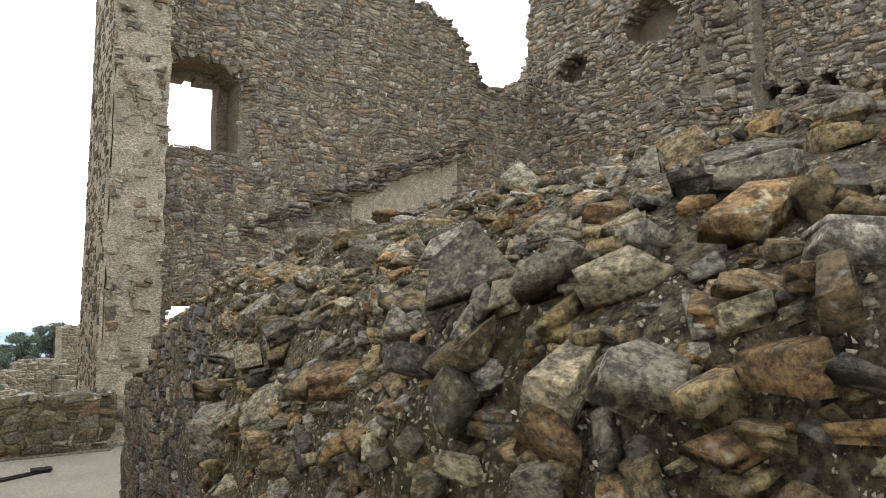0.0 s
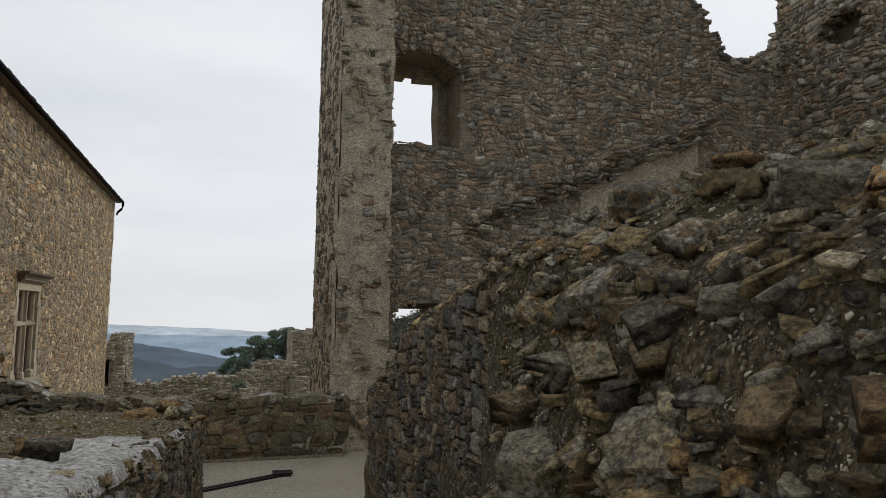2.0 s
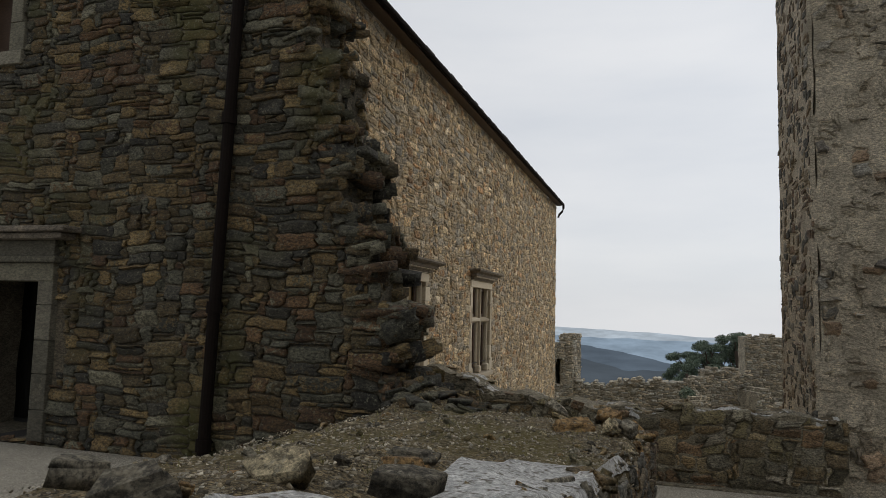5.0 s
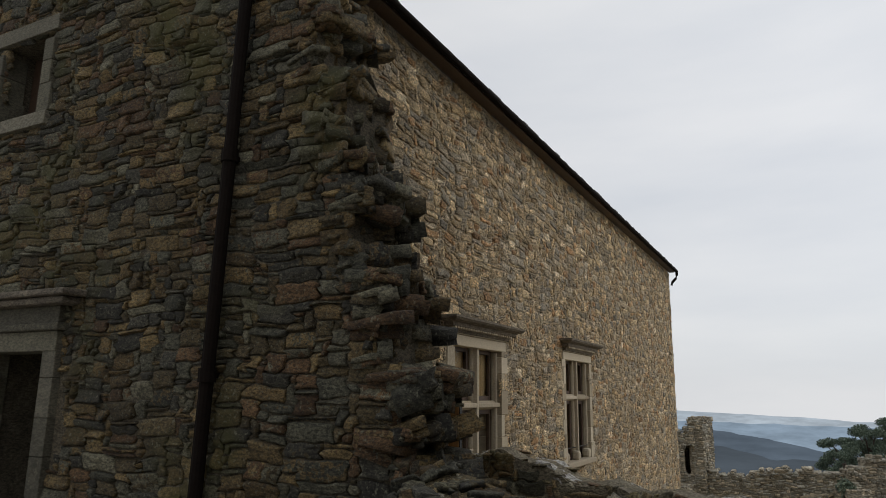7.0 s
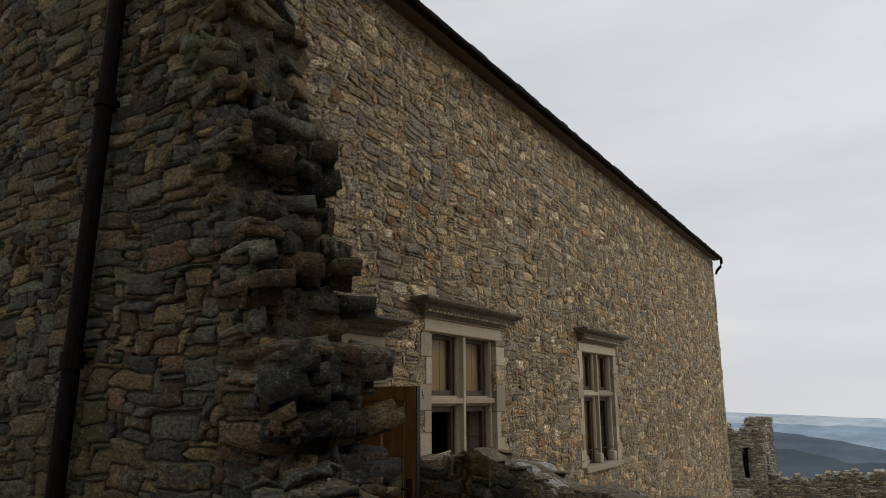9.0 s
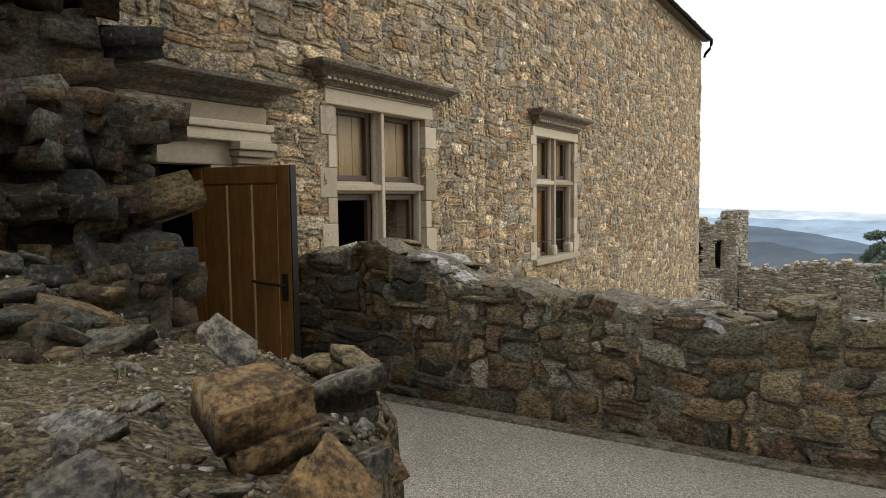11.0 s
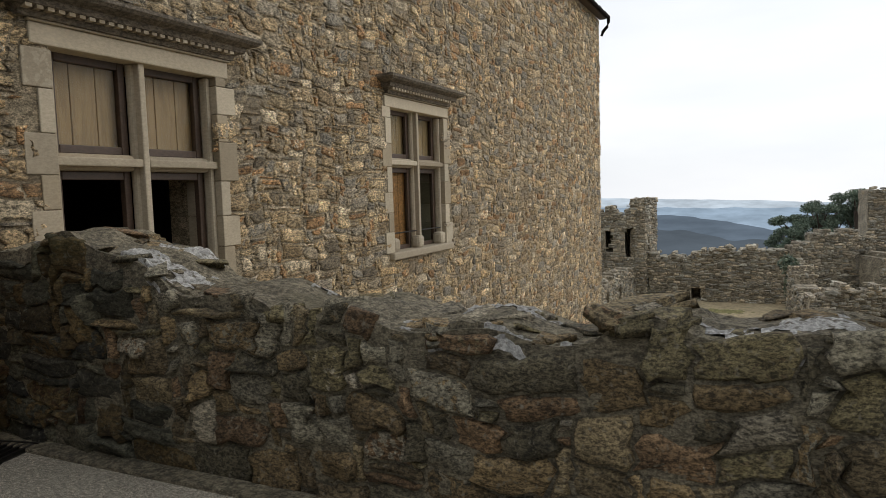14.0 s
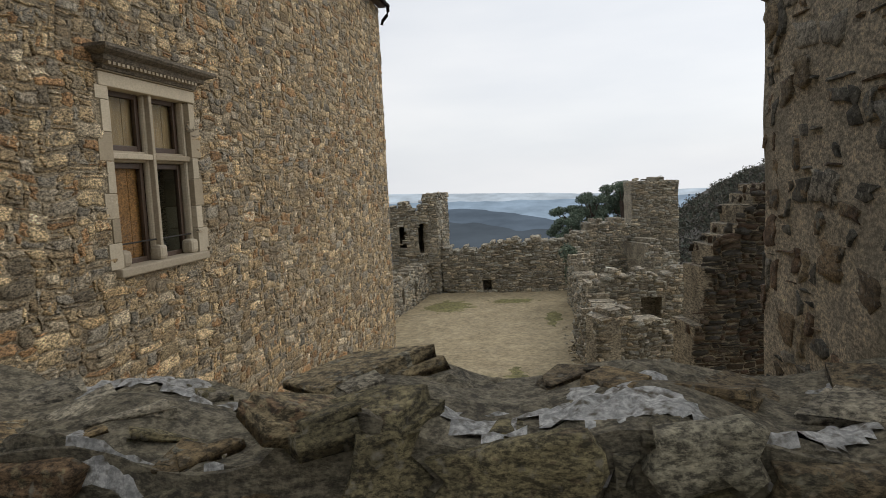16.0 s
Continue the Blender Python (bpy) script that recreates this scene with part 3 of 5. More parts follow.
for y0, y1, x0, x1, nm in ((FY1 - 0.7, FY1, FX - 8, FX - 0.7, "wall_far_gable"),):
    g = link_mesh(nm, [(x, y, z) for x in (x0, x1) for y in (y0, y1) for z in (FZ0, FZ1)], [(0, 1, 3, 2), (4, 6, 7, 5), (0, 4, 5, 1), (2, 3, 7, 6), (0, 2, 6, 4), (1, 5, 7, 3)], FACADE_MORTAR)
    tagged(g, "tan stone end wall of the house", "wall", kind="structure")
# indoor surfaces, with the rooms' shade painted into their colour
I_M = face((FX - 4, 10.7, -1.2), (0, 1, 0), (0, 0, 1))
room = thing("wall_inner", "inner wall of the unlit house, its shade put into a near-black colour", "wall", "structure")
core("wall_body", I_M, lines(0, 21, 1.5, 3.5, 3.98), lines(0, 7, 1.0, 1.55, 2.48), lambda u, v: ~((u > 3.5) & (u < 3.98) & (v > 1.55) & (v < 2.48)), 0.4, DEEP_SHADE, room)
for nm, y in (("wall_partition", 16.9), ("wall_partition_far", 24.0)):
    ob = part(nm, block(FX - 4, FX - 0.7, y, y + 0.2, -1.2, 5.7), DEEP_SHADE, None)
    tagged(ob, "partition wall inside the house, coloured near-black as unlit", "wall", kind="structure")
indoor = part("floor_indoor", block(FX - 4, FX - 0.02, 10.7, FY1 - 0.8, -1.2, -0.95), DEEP_SHADE, None)
tagged(indoor, "stone floor inside the house, coloured near-black as unlit", "floor", kind="structure")
ceil = part("ceiling_indoor", block(FX - 4, FX - 0.7, 10.7, FY1 - 0.8, 2.3, 2.5), DEEP_SHADE, None)
tagged(ceil, "ceiling inside the house, coloured near-black as unlit", "ceiling", kind="structure")
sill_step = part("door_step", block(FX - 0.7, FX + 0.05, DOOR[0], DOOR[1], -1.1, -0.93, 0.015), DRESSED, None)
tagged(sill_step, "worn pale stone door step", "step", kind="structure")
roof = thing("roof_house", "dark slate roof with a projecting eave", "roof", "structure")
part("eave_board", block(FX + 0.003, FX + 0.22, FY0 - 0.1, FY1 + 0.1, 5.75, 5.80, 0.01), FRAME_WOOD, roof)
bm = bmesh.new()
for p in ((FX + 0.26, 5.80), (FX - 4.2, 8.4), (FX - 4.2, 8.5), (FX + 0.26, 5.86)):
    for y in (FY0 - 0.2, FY1 + 0.15):
        bm.verts.new((p[0], y, p[1]))
bm.verts.ensure_lookup_table()
for q in ((0, 1, 3, 2), (2, 3, 5, 4), (4, 5, 7, 6), (6, 7, 1, 0), (0, 2, 4, 6), (1, 7, 5, 3)):
    bm.faces.new([bm.verts[k] for k in q])
part("roof_slab", bm, SLATE, roof)
rng = np.random.default_rng(77)
bm = bmesh.new()
y = FY0 - 0.2
while y < FY1 + 0.1:
    w = rng.uniform(0.2, 0.3)
    z = 5.865 + rng.uniform(-0.005, 0.012)
    block(FX + 0.1, FX + 0.285 + rng.uniform(-0.015, 0.015), y, y + w - 0.012, z - 0.012, z + 0.012, bm=bm)
    y += w
tagged(part("slate_edge", bm, SLATE, roof), kind="stuff")
gutter = thing("rain_gutter", "dark zinc gutter with a bent spout", "gutter", "structure")


def tube(pts, radius, steps=10):
    """A round pipe along a line of points."""
    bm = bmesh.new()
    pts, rings = [Vector(p) for p in pts], []
    for k, p in enumerate(pts):
        way = (pts[min(k + 1, len(pts) - 1)] - pts[max(k - 1, 0)]).normalized()
        side = way.cross(Vector((0.31, 0.22, 0.93)) if abs(way.z) < 0.9 else Vector((1, 0, 0))).normalized()
        up = way.cross(side)
        rings.append([bm.verts.new(p + (side * math.cos(a) + up * math.sin(a)) * radius) for a in (2 * math.pi * q / steps for q in range(steps))])
    for a, b in zip(rings, rings[1:]):
        for q in range(steps):
            bm.faces.new((a[q], a[(q + 1) % steps], b[(q + 1) % steps], b[q]))
    bm.faces.new(rings[0])
    bm.faces.new(list(reversed(rings[-1])))
    return bm


part("trough", tube([(FX + 0.29, FY0 - 0.1, 5.80), (FX + 0.29, FY1 + 0.1, 5.78)], 0.05), PIPE, gutter)
part("spout", tube([(FX + 0.30, FY1, 5.76), (FX + 0.30, FY1, 5.62), (FX + 0.26, FY1, 5.5), (FX + 0.12, FY1 + 0.02, 5.36), (FX + 0.08, FY1 + 0.05, 5.25)], 0.05), PIPE, gutter)

# ---- dark wall across, facing -y at y = DY ----
DY = 9.6
dark = thing("wall_cross", "dark schist rubble wall with a broken end", "wall", "structure")
D_M = face((-12, DY, -1.2), (1, 0, 0), (0, 0, 1))


def dark_end(z):
    return np.interp(z, (-1, 0.3, 0.9, 1.4, 2.0, 3.0, 3.7, 5.0, 6.5, 9), (-2.2, -2.36, -2.54, -2.62, -2.92, -3.15, -3.32, -3.65, -4.0, -4.3)) + 0.10 * np.sin(z * 7.3) + 0.07 * np.sin(z * 17 + 1)


D_HOLES = ((-8.1, -6.8, -0.35, 1.5), (-8.5, -7.58, 4.25, 5.3))


def dark_keep(u, v):
    x, z = u - 12, v - 1.2
    ok = x < dark_end(z)
    for a, b, c, d in D_HOLES:
        ok &= ~((x > a) & (x < b) & (z > c) & (z < d))
    return ok


rng = np.random.default_rng(5)
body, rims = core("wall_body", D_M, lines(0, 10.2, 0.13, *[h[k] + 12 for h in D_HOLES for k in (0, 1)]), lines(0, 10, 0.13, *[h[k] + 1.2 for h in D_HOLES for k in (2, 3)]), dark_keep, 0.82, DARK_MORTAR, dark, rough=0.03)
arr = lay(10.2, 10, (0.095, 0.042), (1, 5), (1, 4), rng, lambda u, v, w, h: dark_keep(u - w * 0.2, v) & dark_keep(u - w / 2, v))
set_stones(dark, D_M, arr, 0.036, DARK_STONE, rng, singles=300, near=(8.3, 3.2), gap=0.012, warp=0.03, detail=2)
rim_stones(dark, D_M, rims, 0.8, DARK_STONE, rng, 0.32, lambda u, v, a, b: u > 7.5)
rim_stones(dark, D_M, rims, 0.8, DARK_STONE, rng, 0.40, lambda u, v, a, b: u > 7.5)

# ---- parapet ----
PY = 13.18
parapet = thing("wall_parapet", "weathered rubble parapet with lime-capped top", "wall", "structure")
P_M = face((FX + 0.02, PY, -1.0), (1, 0, 0), (0, 0, 1))


def parapet_top(x):
    return np.interp(x, (-4.3, -3.6, -3.2, -2.8, -2.4, -1.6, 0.02, 0.08, 0.6, 2.2), (0.20, 0.33, 0.37, 0.27, 0.10, 0.0, -0.07, 0.02, 0.0, -0.02)) + 0.03 * np.sin(x * 9)


rng = np.random.default_rng(9)
p_keep = lambda u, v: v - 1.0 < parapet_top(u + FX)
UP = lines(0, 6.4, 0.08)
prof = [(0, k / 12) for k in range(13)] + [(0.14, 1.0), (0.28, 1.02), (0.42, 1.0)] + [(0.56, 1 - k / 4) for k in range(5)]
pv, pn = [], len(prof)
for u in UP:
    top = float(parapet_top(u + FX)) + 1.0
    for w, h in prof:
        q = noise.noise_vector((u * 3, h * 3, w * 5)) * 0.035 + noise.noise_vector((u * 9, h * 9, w * 9)) * 0.012
        pv.append((FX + 0.02 + u + q[0], PY + w + q[1], -1.0 + top * h + q[2] - (0.03 if h < 0.01 else 0)))
pf = [(i * pn + k, (i + 1) * pn + k, (i + 1) * pn + k + 1, i * pn + k + 1) for i in range(len(UP) - 1) for k in range(pn - 1)]
link_mesh("wall_body", pv, pf + [tuple(range(pn))[::-1], tuple(range(len(pv) - pn, len(pv)))], PARAPET_MORTAR, parapet)
arr = lay(6.4, 1.45, (0.085, 0.055), (1, 5), (1, 4), rng, lambda u, v, w, h: p_keep(u, v + h * 0.3))
# the end towards the house is set in darker stone
dark_part = arr[:, 0] < 1.55 + 0.25 * np.sin(arr[:, 1] * 6)
set_stones(parapet, P_M, arr[~dark_part], 0.036, PARAPET_STONE, rng, singles=300, near=(3.8, 0.6), gap=0.022, warp=0.05, jag=0.42, detail=2, uneven=0.45)
set_stones(parapet, P_M, arr[dark_part], 0.04, DARK_STONE, rng, singles=120, near=(1.0, 1.0), gap=0.014, warp=0.05, jag=0.42, detail=2, uneven=0.45, rest="old_masonry")
mats = []
for _ in range(75):
    u, w, size = rng.uniform(0.1, 6.3), rng.uniform(0.04, 0.5), rng.uniform(0.10, 0.36)
    h = size * rng.uniform(0.18, 0.34)
    mats.append((Matrix.LocRotScale((FX + u, PY + w, float(parapet_top(u + FX)) + h * rng.uniform(-0.4, -0.05)), Euler((rng.normal(0, 0.12), rng.normal(0, 0.12), rng.uniform(0, 6.3))), (size * 1.2, size * 0.85, h)), int(rng.integers(0, len(SOLIDS)))))
mats.append((Matrix.LocRotScale((0.24, PY + 0.1, 0.0), Euler((0.05, 0.1, 0.2)), (0.3, 0.24, 0.16)), 3))
scatter(parapet, mats, PARAPET_STONE, 76, piece="top_stone")

# ---- low thick wall beside the path ----
low = thing("wall_low", "low broken wall with an earth and rubble top", "wall", "structure")


def low_edges(y):
    return float(np.interp(y, (3.2, 4.7, 6.65, 9.6, 10.3), (-1.9, -1.95, -2.3, -2.5, -1.3))), float(np.interp(y, (3.2, 4.5, 5.6, 7.2, 8.9, 9.6, 10.3), (-0.75, -0.42, -0.3, -0.15, -0.05, -0.4, -0.95)))


def low_top(y):
    return float(np.interp(y, (3.2, 4.9, 5.4, 7.2, 9.0, 9.8, 10.4), (0.78, 0.69, 0.63, 0.49, 0.36, 0.24, 0.0)))


def low_point(s, y):
    """Across the wall: 0 foot of one side, 0.25 its shoulder, 0.75 the other shoulder, 1 its foot."""
    a, b = low_edges(y)
    t = low_top(y)
    x = np.interp(s, (0, 0.25, 0.75, 1), (a - 0.1, a + 0.08, b - 0.08, b + 0.05))
    z = np.interp(s, (0, 0.25, 0.5, 0.75, 1), (-1.1, t - 0.05, t + 0.04, t - 0.06, -1.1))
    if 0.2 < s < 0.8:
        z += 0.3 * math.exp(-((x + 2.15) / 0.42) ** 2 - ((y - 9.65) / 0.42) ** 2)
    w = noise.noise_vector((x * 3, y * 3, z * 3))
    return Vector((x, y, z)) + Vector((w[0] * 0.05, w[1] * 0.05, w[2] * 0.05))


ss, ys = lines(0, 1, 0.03), lines(3.2, 10.4, 0.1)
verts = [low_point(s, y) for y in ys for s in ss]
n = len(ss)
faces = [(j * n + i, j * n + i + 1, (j + 1) * n + i + 1, (j + 1) * n + i) for j in range(len(ys) - 1) for i in range(n - 1)]
faces += [tuple(range(n)), tuple(reversed(range(len(verts) - n, len(verts))))]
link_mesh("earth_core", verts, faces, MOSSY_EARTH, low)

# ---- rubble wall on the other side ----
rubble = thing("wall_rubble", "collapsed wall of loose broken stones and earth", "wall", "structure")


def rub_point(s, y):
    """Across the heap: 0 its foot by the path, 1 far behind."""
    near_x = np.interp(s, (0, 0.2, 0.35, 0.5, 0.65, 0.85, 1), (1.02, 1.1, 1.2, 1.4, 1.85, 3.1, 5.0))
    near_z = np.interp(s, (0, 0.2, 0.35, 0.5, 0.65, 0.85, 1), (-0.3, 0.5, 1.05, 1.5, 1.85, 2.38, 2.3))
    top = np.interp(y, (3.5, 5.2, 5.75, 7.2, 7.35, 8.3), (1.96, 1.70, 1.55, 1.28, 0.86, 0.76))
    far_x = np.interp(s, (0, 0.2, 0.35, 0.5, 0.65, 0.85, 1), (1.46, 1.48, 1.5, 1.53, 1.75, 2.6, 4.0))
    far_z = np.interp(s, (0, 0.2, 0.35, 0.5, 0.65, 0.85, 1), (-1.1, 0.0, top * 0.65, top - 0.06, top + 0.08, top + 0.25, top + 0.1))
    k = np.interp(y, (3.6, 5.2), (0, 1))
    x, z = near_x * (1 - k) + far_x * k, near_z * (1 - k) + far_z * k
    x -= np.interp(y, (-0.5, 0.8, 1.6, 2.6), (0.1, 0.24, 0.24, 0.03)) * np.interp(z, (0.2, 1.0, 1.5, 2.0), (0.3, 0.6, 1.0, 0.7))
    w = noise.noise_vector((x * 2.5, y * 2.5, z * 2.5))
    return Vector((x, y, z)) + Vector(w) * 0.08


ss, ys = lines(0, 1, 0.025), lines(-2.0, 8.3, 0.1)
verts = [rub_point(s, y) for y in ys for s in ss]
n = len(ss)
faces = [(j * n + i, j * n + i + 1, (j + 1) * n + i + 1, (j + 1) * n + i) for j in range(len(ys) - 1) for i in range(n - 1)]
faces += [tuple(range(n)), tuple(reversed(range(len(verts) - n, len(verts))))]
link_mesh("earth_core", verts, faces, RUBBLE_EARTH, rubble)

# ---- tower: broken stub and window wall ----
tower = thing("wall_tower", "tall ruined tower wall of grey-brown rubble", "wall", "structure")
TX0, TX1, TY0, TY1 = 1.93, 2.87, 13.4, 15.95
BY = 14.3
rng = np.random.default_rng(31)
S_M = face((TX0, TY1, -5.7), (0, -1, 0), (0, 0, 1))
E_M = face((TX0, TY0, -5.7), (1, 0, 0), (0, 0, 1))
body, _ = core("stub_body", E_M, lines(0, TX1 - TX0, 0.12), lines(0, 17.5, 0.15), lambda u, v: u > -1, TY1 - TY0, PLASTER, tower, rough=0.06)
core("side_skin", face((TX0 - 0.06, TY1, -5.7), (0, -1, 0), (0, 0, 1)), lines(0, TY1 - TY0, 0.1), lines(0, 17.5, 0.1), lambda u, v: u > -1, 0.05, PLASTER, tower, rough=0.025)
S_M = face((TX0 - 0.06, TY1, -5.7), (0, -1, 0), (0, 0, 1))
arr = lay(TX1 - TX0, 17.5, (0.075, 0.062), (1, 4), (1, 3), rng, lambda u, v, w, h: v > 4.5)
lot = rng.random(len(arr))
set_stones(tower, E_M, arr[lot < 0.16], 0.055, TOWER_STONE, rng, singles=160, near=(0.5, 9), gap=0.012, jag=0.46, warp=0.04, uneven=0.6)
set_stones(tower, E_M, arr[(lot > 0.16) & (lot < 0.46)], 0.024, PLASTER, rng, gap=0.0, jag=0.48, warp=0.04, uneven=0.9, rest="plaster_lumps")
arr = lay(TY1 - TY0, 17.5, (0.11, 0.05), (1, 3), (1, 4), rng, lambda u, v, w, h: (rng.random(len(u)) < 0.6) & (v > 0.5))
set_stones(tower, S_M, arr, 0.010, WALL_STONE, rng, singles=300, near=(1.6, 6.5), gap=0.03, warp=0.05, jag=0.45)
B_M = face((TX1 - 0.3, BY, -1.5), (1, 0, 0), (0, 0, 1))
BW = 13.3 - TX1 + 0.3


def back_top(x):
    return np.interp(x, (2, 8.0, 8.96, 10.02, 10.5, 11.06, 12.5, 12.65, 13.4), (11, 9.9, 9.3, 8.9, 8.3, 7.45, 7.4, 7.9, 8.4)) + 0.08 * np.sin(x * 11)


def arch_over(x, mid, half, spring, rise):
    return spring + rise * np.sqrt(np.maximum(0, 1 - ((x - mid) / half) ** 2))


def back_keep(u, v):
    x, z = u + TX1 - 0.3, v - 1.5
    ok = (z < back_top(x)) & ~((x > 3.0) & (x < 4.5) & (z > 4.72) & (z < arch_over(x, 3.7, 0.85, 5.95, 0.7)))
    return ok & ~((x > 3.2) & (x < 4.3) & (z > -0.8) & (z < arch_over(x, 3.75, 0.62, 1.2, 0.42)))


def skin_keep(u, v):
    x, z = u + TX1 - 0.3, v - 1.5
    ok = (z < back_top(x) - 0.1) & ~((x > 3.1) & (x < 4.3) & (z > 4.72) & (z < 6.42 + 0.06 * np.sin(x * 9)))
    return ok & ~((x > 3.3) & (x < 4.2) & (z > -0.8) & (z < arch_over(x, 3.75, 0.6, 1.1, 0.42)))


body, rims = core("wall_body", B_M, lines(0, BW, 0.1), lines(0, 12.5, 0.1), back_keep, 0.85, TOWER_MORTAR, tower, rough=0.04)
core("outer_skin", face((TX1 - 0.3, BY + 0.86, -1.5), (1, 0, 0), (0, 0, 1)), lines(0, BW, 0.1), lines(0, 12.5, 0.1), skin_keep, 0.45, TOWER_MORTAR, tower, rough=0.03)


def scar_line(x):
    return 3.2 + (x - 4.9) * 0.455


arr = lay(BW, 12.5, (0.078, 0.038), (1, 4), (1, 4), rng, lambda u, v, w, h: back_keep(u + w / 2, v) & back_keep(u - w / 2, v))
px_, pz_ = arr[:, 0] + TX1 - 0.3, arr[:, 1] - 1.5
bare = (px_ > 7.2) & (px_ < 10.2) & (pz_ < scar_line(px_) - 0.25) & (pz_ > scar_line(px_) - 1.1)
scar = (np.abs(pz_ - scar_line(px_)) < 0.22) & (px_ > 4.6) & (px_ < 10.6)
set_stones(tower, B_M, arr[~bare & ~scar], 0.022, TOWER_STONE, rng, singles=200, near=(4, 6), gap=0.014, warp=0.07, jag=0.46, detail=0)
set_stones(tower, B_M, arr[scar], 0.16, TOWER_STONE, rng, gap=0.01, rest="stair_scar")
xs = lines(7.2, 10.2, 0.15)
verts = [(x, BY - 0.012 - 0.015 * noise.noise((x * 3, k, 0)), scar_line(x) - 0.2 - k * (0.95 + 0.15 * noise.noise((x * 2, 5, k))) / 4) for k in range(5) for x in xs]
faces = [(k * len(xs) + i, (k + 1) * len(xs) + i, (k + 1) * len(xs) + i + 1, k * len(xs) + i + 1) for k in range(4) for i in range(len(xs) - 1)]
link_mesh("plaster_patch", verts, faces, PLASTER, tower, "pale remains of wall plaster")
rim_stones(tower, B_M, rims, 0.85, TOWER_STONE, rng, 0.3, lambda u, v, a, b: v > 8.6 and u > 5)
# voussoirs over the window embrasure
for k in range(13):
    a = math.pi * (0.5 + k) / 13
    ob = new("voussoir", shape_mesh(k % 18, TOWER_STONE))
    ob.parent = tower
    ob.matrix_basis = face((3.72 + 0.98 * math.cos(a), BY, 5.92 + 0.84 * math.sin(a)), (-math.sin(a), 0, math.cos(a) * 0.9), (-math.cos(a), 0, -math.sin(a))) @ Matrix.Diagonal((0.2, 0.34, -0.05, 1))
# side wall of the tower, facing -x
R_M = face((13.2, BY + 0.95, -1.5), (0, -1, 0), (0, 0, 1))
R_HOLES = ((2.2, 0.62, 9.5, 0.42), (4.8, 0.85, 9.95, 0.62), (7.75, 0.24, 7.4, 0.22), (8.35, 0.24, 7.3, 0.2), (8.95, 0.26, 7.35, 0.22), (3.45, 0.12, 7.0, 0.12))


def r_keep(u, v):
    ok = v - 1.5 < np.interp(u, (0, 0.3, 0.5, 1, 3, 10), (8.2, 8.9, 10.6, 12.0, 12.8, 13)) + 0.1 * np.sin(u * 9)
    for mid, half, low_v, rise in R_HOLES:
        ok &= ((u - mid) / half) ** 2 + ((v - low_v) / rise) ** 2 > 1
    return ok


body, rims = core("side_wall_body", R_M, lines(0, 14, 0.12), lines(0, 14.5, 0.12), r_keep, 0.6, TOWER_MORTAR, tower, rough=0.06)
core("side_wall_backing", face((13.8, BY + 0.75, -1.5), (0, -1, 0), (0, 0, 1)), lines(0, 14, 0.5), lines(0, 14.2, 0.5), lambda u, v: v < np.interp(u, (0, 1, 3, 9), (9, 11, 13, 14)), 0.6, TOWER_MORTAR, tower)
arr = lay(14, 14.5, (0.095, 0.048), (1, 4), (1, 4), rng, lambda u, v, w, h: r_keep(u, v))
set_stones(tower, R_M, arr, 0.045, TOWER_STONE, rng, gap=0.014, warp=0.07, jag=0.46, detail=0)
rim_stones(tower, R_M, rims, 0.6, TOWER_STONE, rng, 0.3, lambda u, v, a, b: v > 6.5)
# broken pier and the nearer wall beside it
core("pier_body", face((12.75, BY - 5.1, -1.5), (0, -1, 0), (0, 0, 1)), lines(0, 1.6, 0.12), lines(0, 14, 0.15), lambda u, v: u > np.interp(v, (0, 6, 8, 10, 14), (0, 0.1, 0.45, 0.2, 0.5)) + 0.12 * np.sin(v * 8), 0.6, TOWER_MORTAR, tower, rough=0.12)
arr = lay(1.6, 14, (0.1, 0.07), (2, 5), (1, 3), rng, lambda u, v, w, h: u > np.interp(v, (0, 6, 8, 10, 14), (0, 0.1, 0.45, 0.2, 0.5)) + 0.2)
set_stones(tower, face((12.75, BY - 5.1, -1.5), (0, -1, 0), (0, 0, 1)), arr, 0.12, TOWER_STONE, rng)

# ---- low wall: stones, lime and gravel ----
rng = np.random.default_rng(12)


def normal_at(point, s, y, flip):
    a = point(min(s + 0.02, 1), y) - point(max(s - 0.02, 0), y)
    b = point(s, y + 0.05) - point(s, y - 0.05)
    nrm = a.cross(b).normalized()
    return nrm * flip


def bed(point, s, y, flip, size, rng, sink=0.15, swing=0.3, flat=(0.25, 0.5), level=0.0):
    """A matrix that beds a broken stone into an uneven surface."""
    nrm = normal_at(point, s, y, flip)
    up = (nrm * (1 - level) + Vector((0, 0, level))).normalized()
    q = up.to_track_quat("Z", "X") @ Euler((rng.normal(0, swing), rng.normal(0, swing), rng.uniform(0, 6.28))).to_quaternion()
    h = size * rng.uniform(*flat)
    return Matrix.LocRotScale(point(s, y) + nrm * h * (0.5 - sink - 0.2), q, (size * rng.uniform(0.9, 1.4), size * rng.uniform(0.6, 1.0), h))


def kind_of(rng):
    return int(rng.integers(0, len(SOLIDS)))


LY, LS = lines(3.25, 8.4, 0.07), lines(0.48, 0.76, 0.02)
lv, lf = [], []
for y in LY:
    for s in LS:
        edge = 0.30 * noise.noise((y * 1.5, s * 9, 4.0))
        lift = 0.03 if (y < 7.6 + 2.0 * edge and s > 0.56 + 0.3 * edge + max(0, (y - 5.0) * 0.055)) else -0.05
        lv.append(low_point(s, y) + Vector((0, 0, lift + 0.012 * noise.noise((y * 9, s * 60, 1.0)))))
nl = len(LS)
lf = [(j * nl + i, j * nl + i + 1, (j + 1) * nl + i + 1, (j + 1) * nl + i) for j in range(len(LY) - 1) for i in range(nl - 1)]
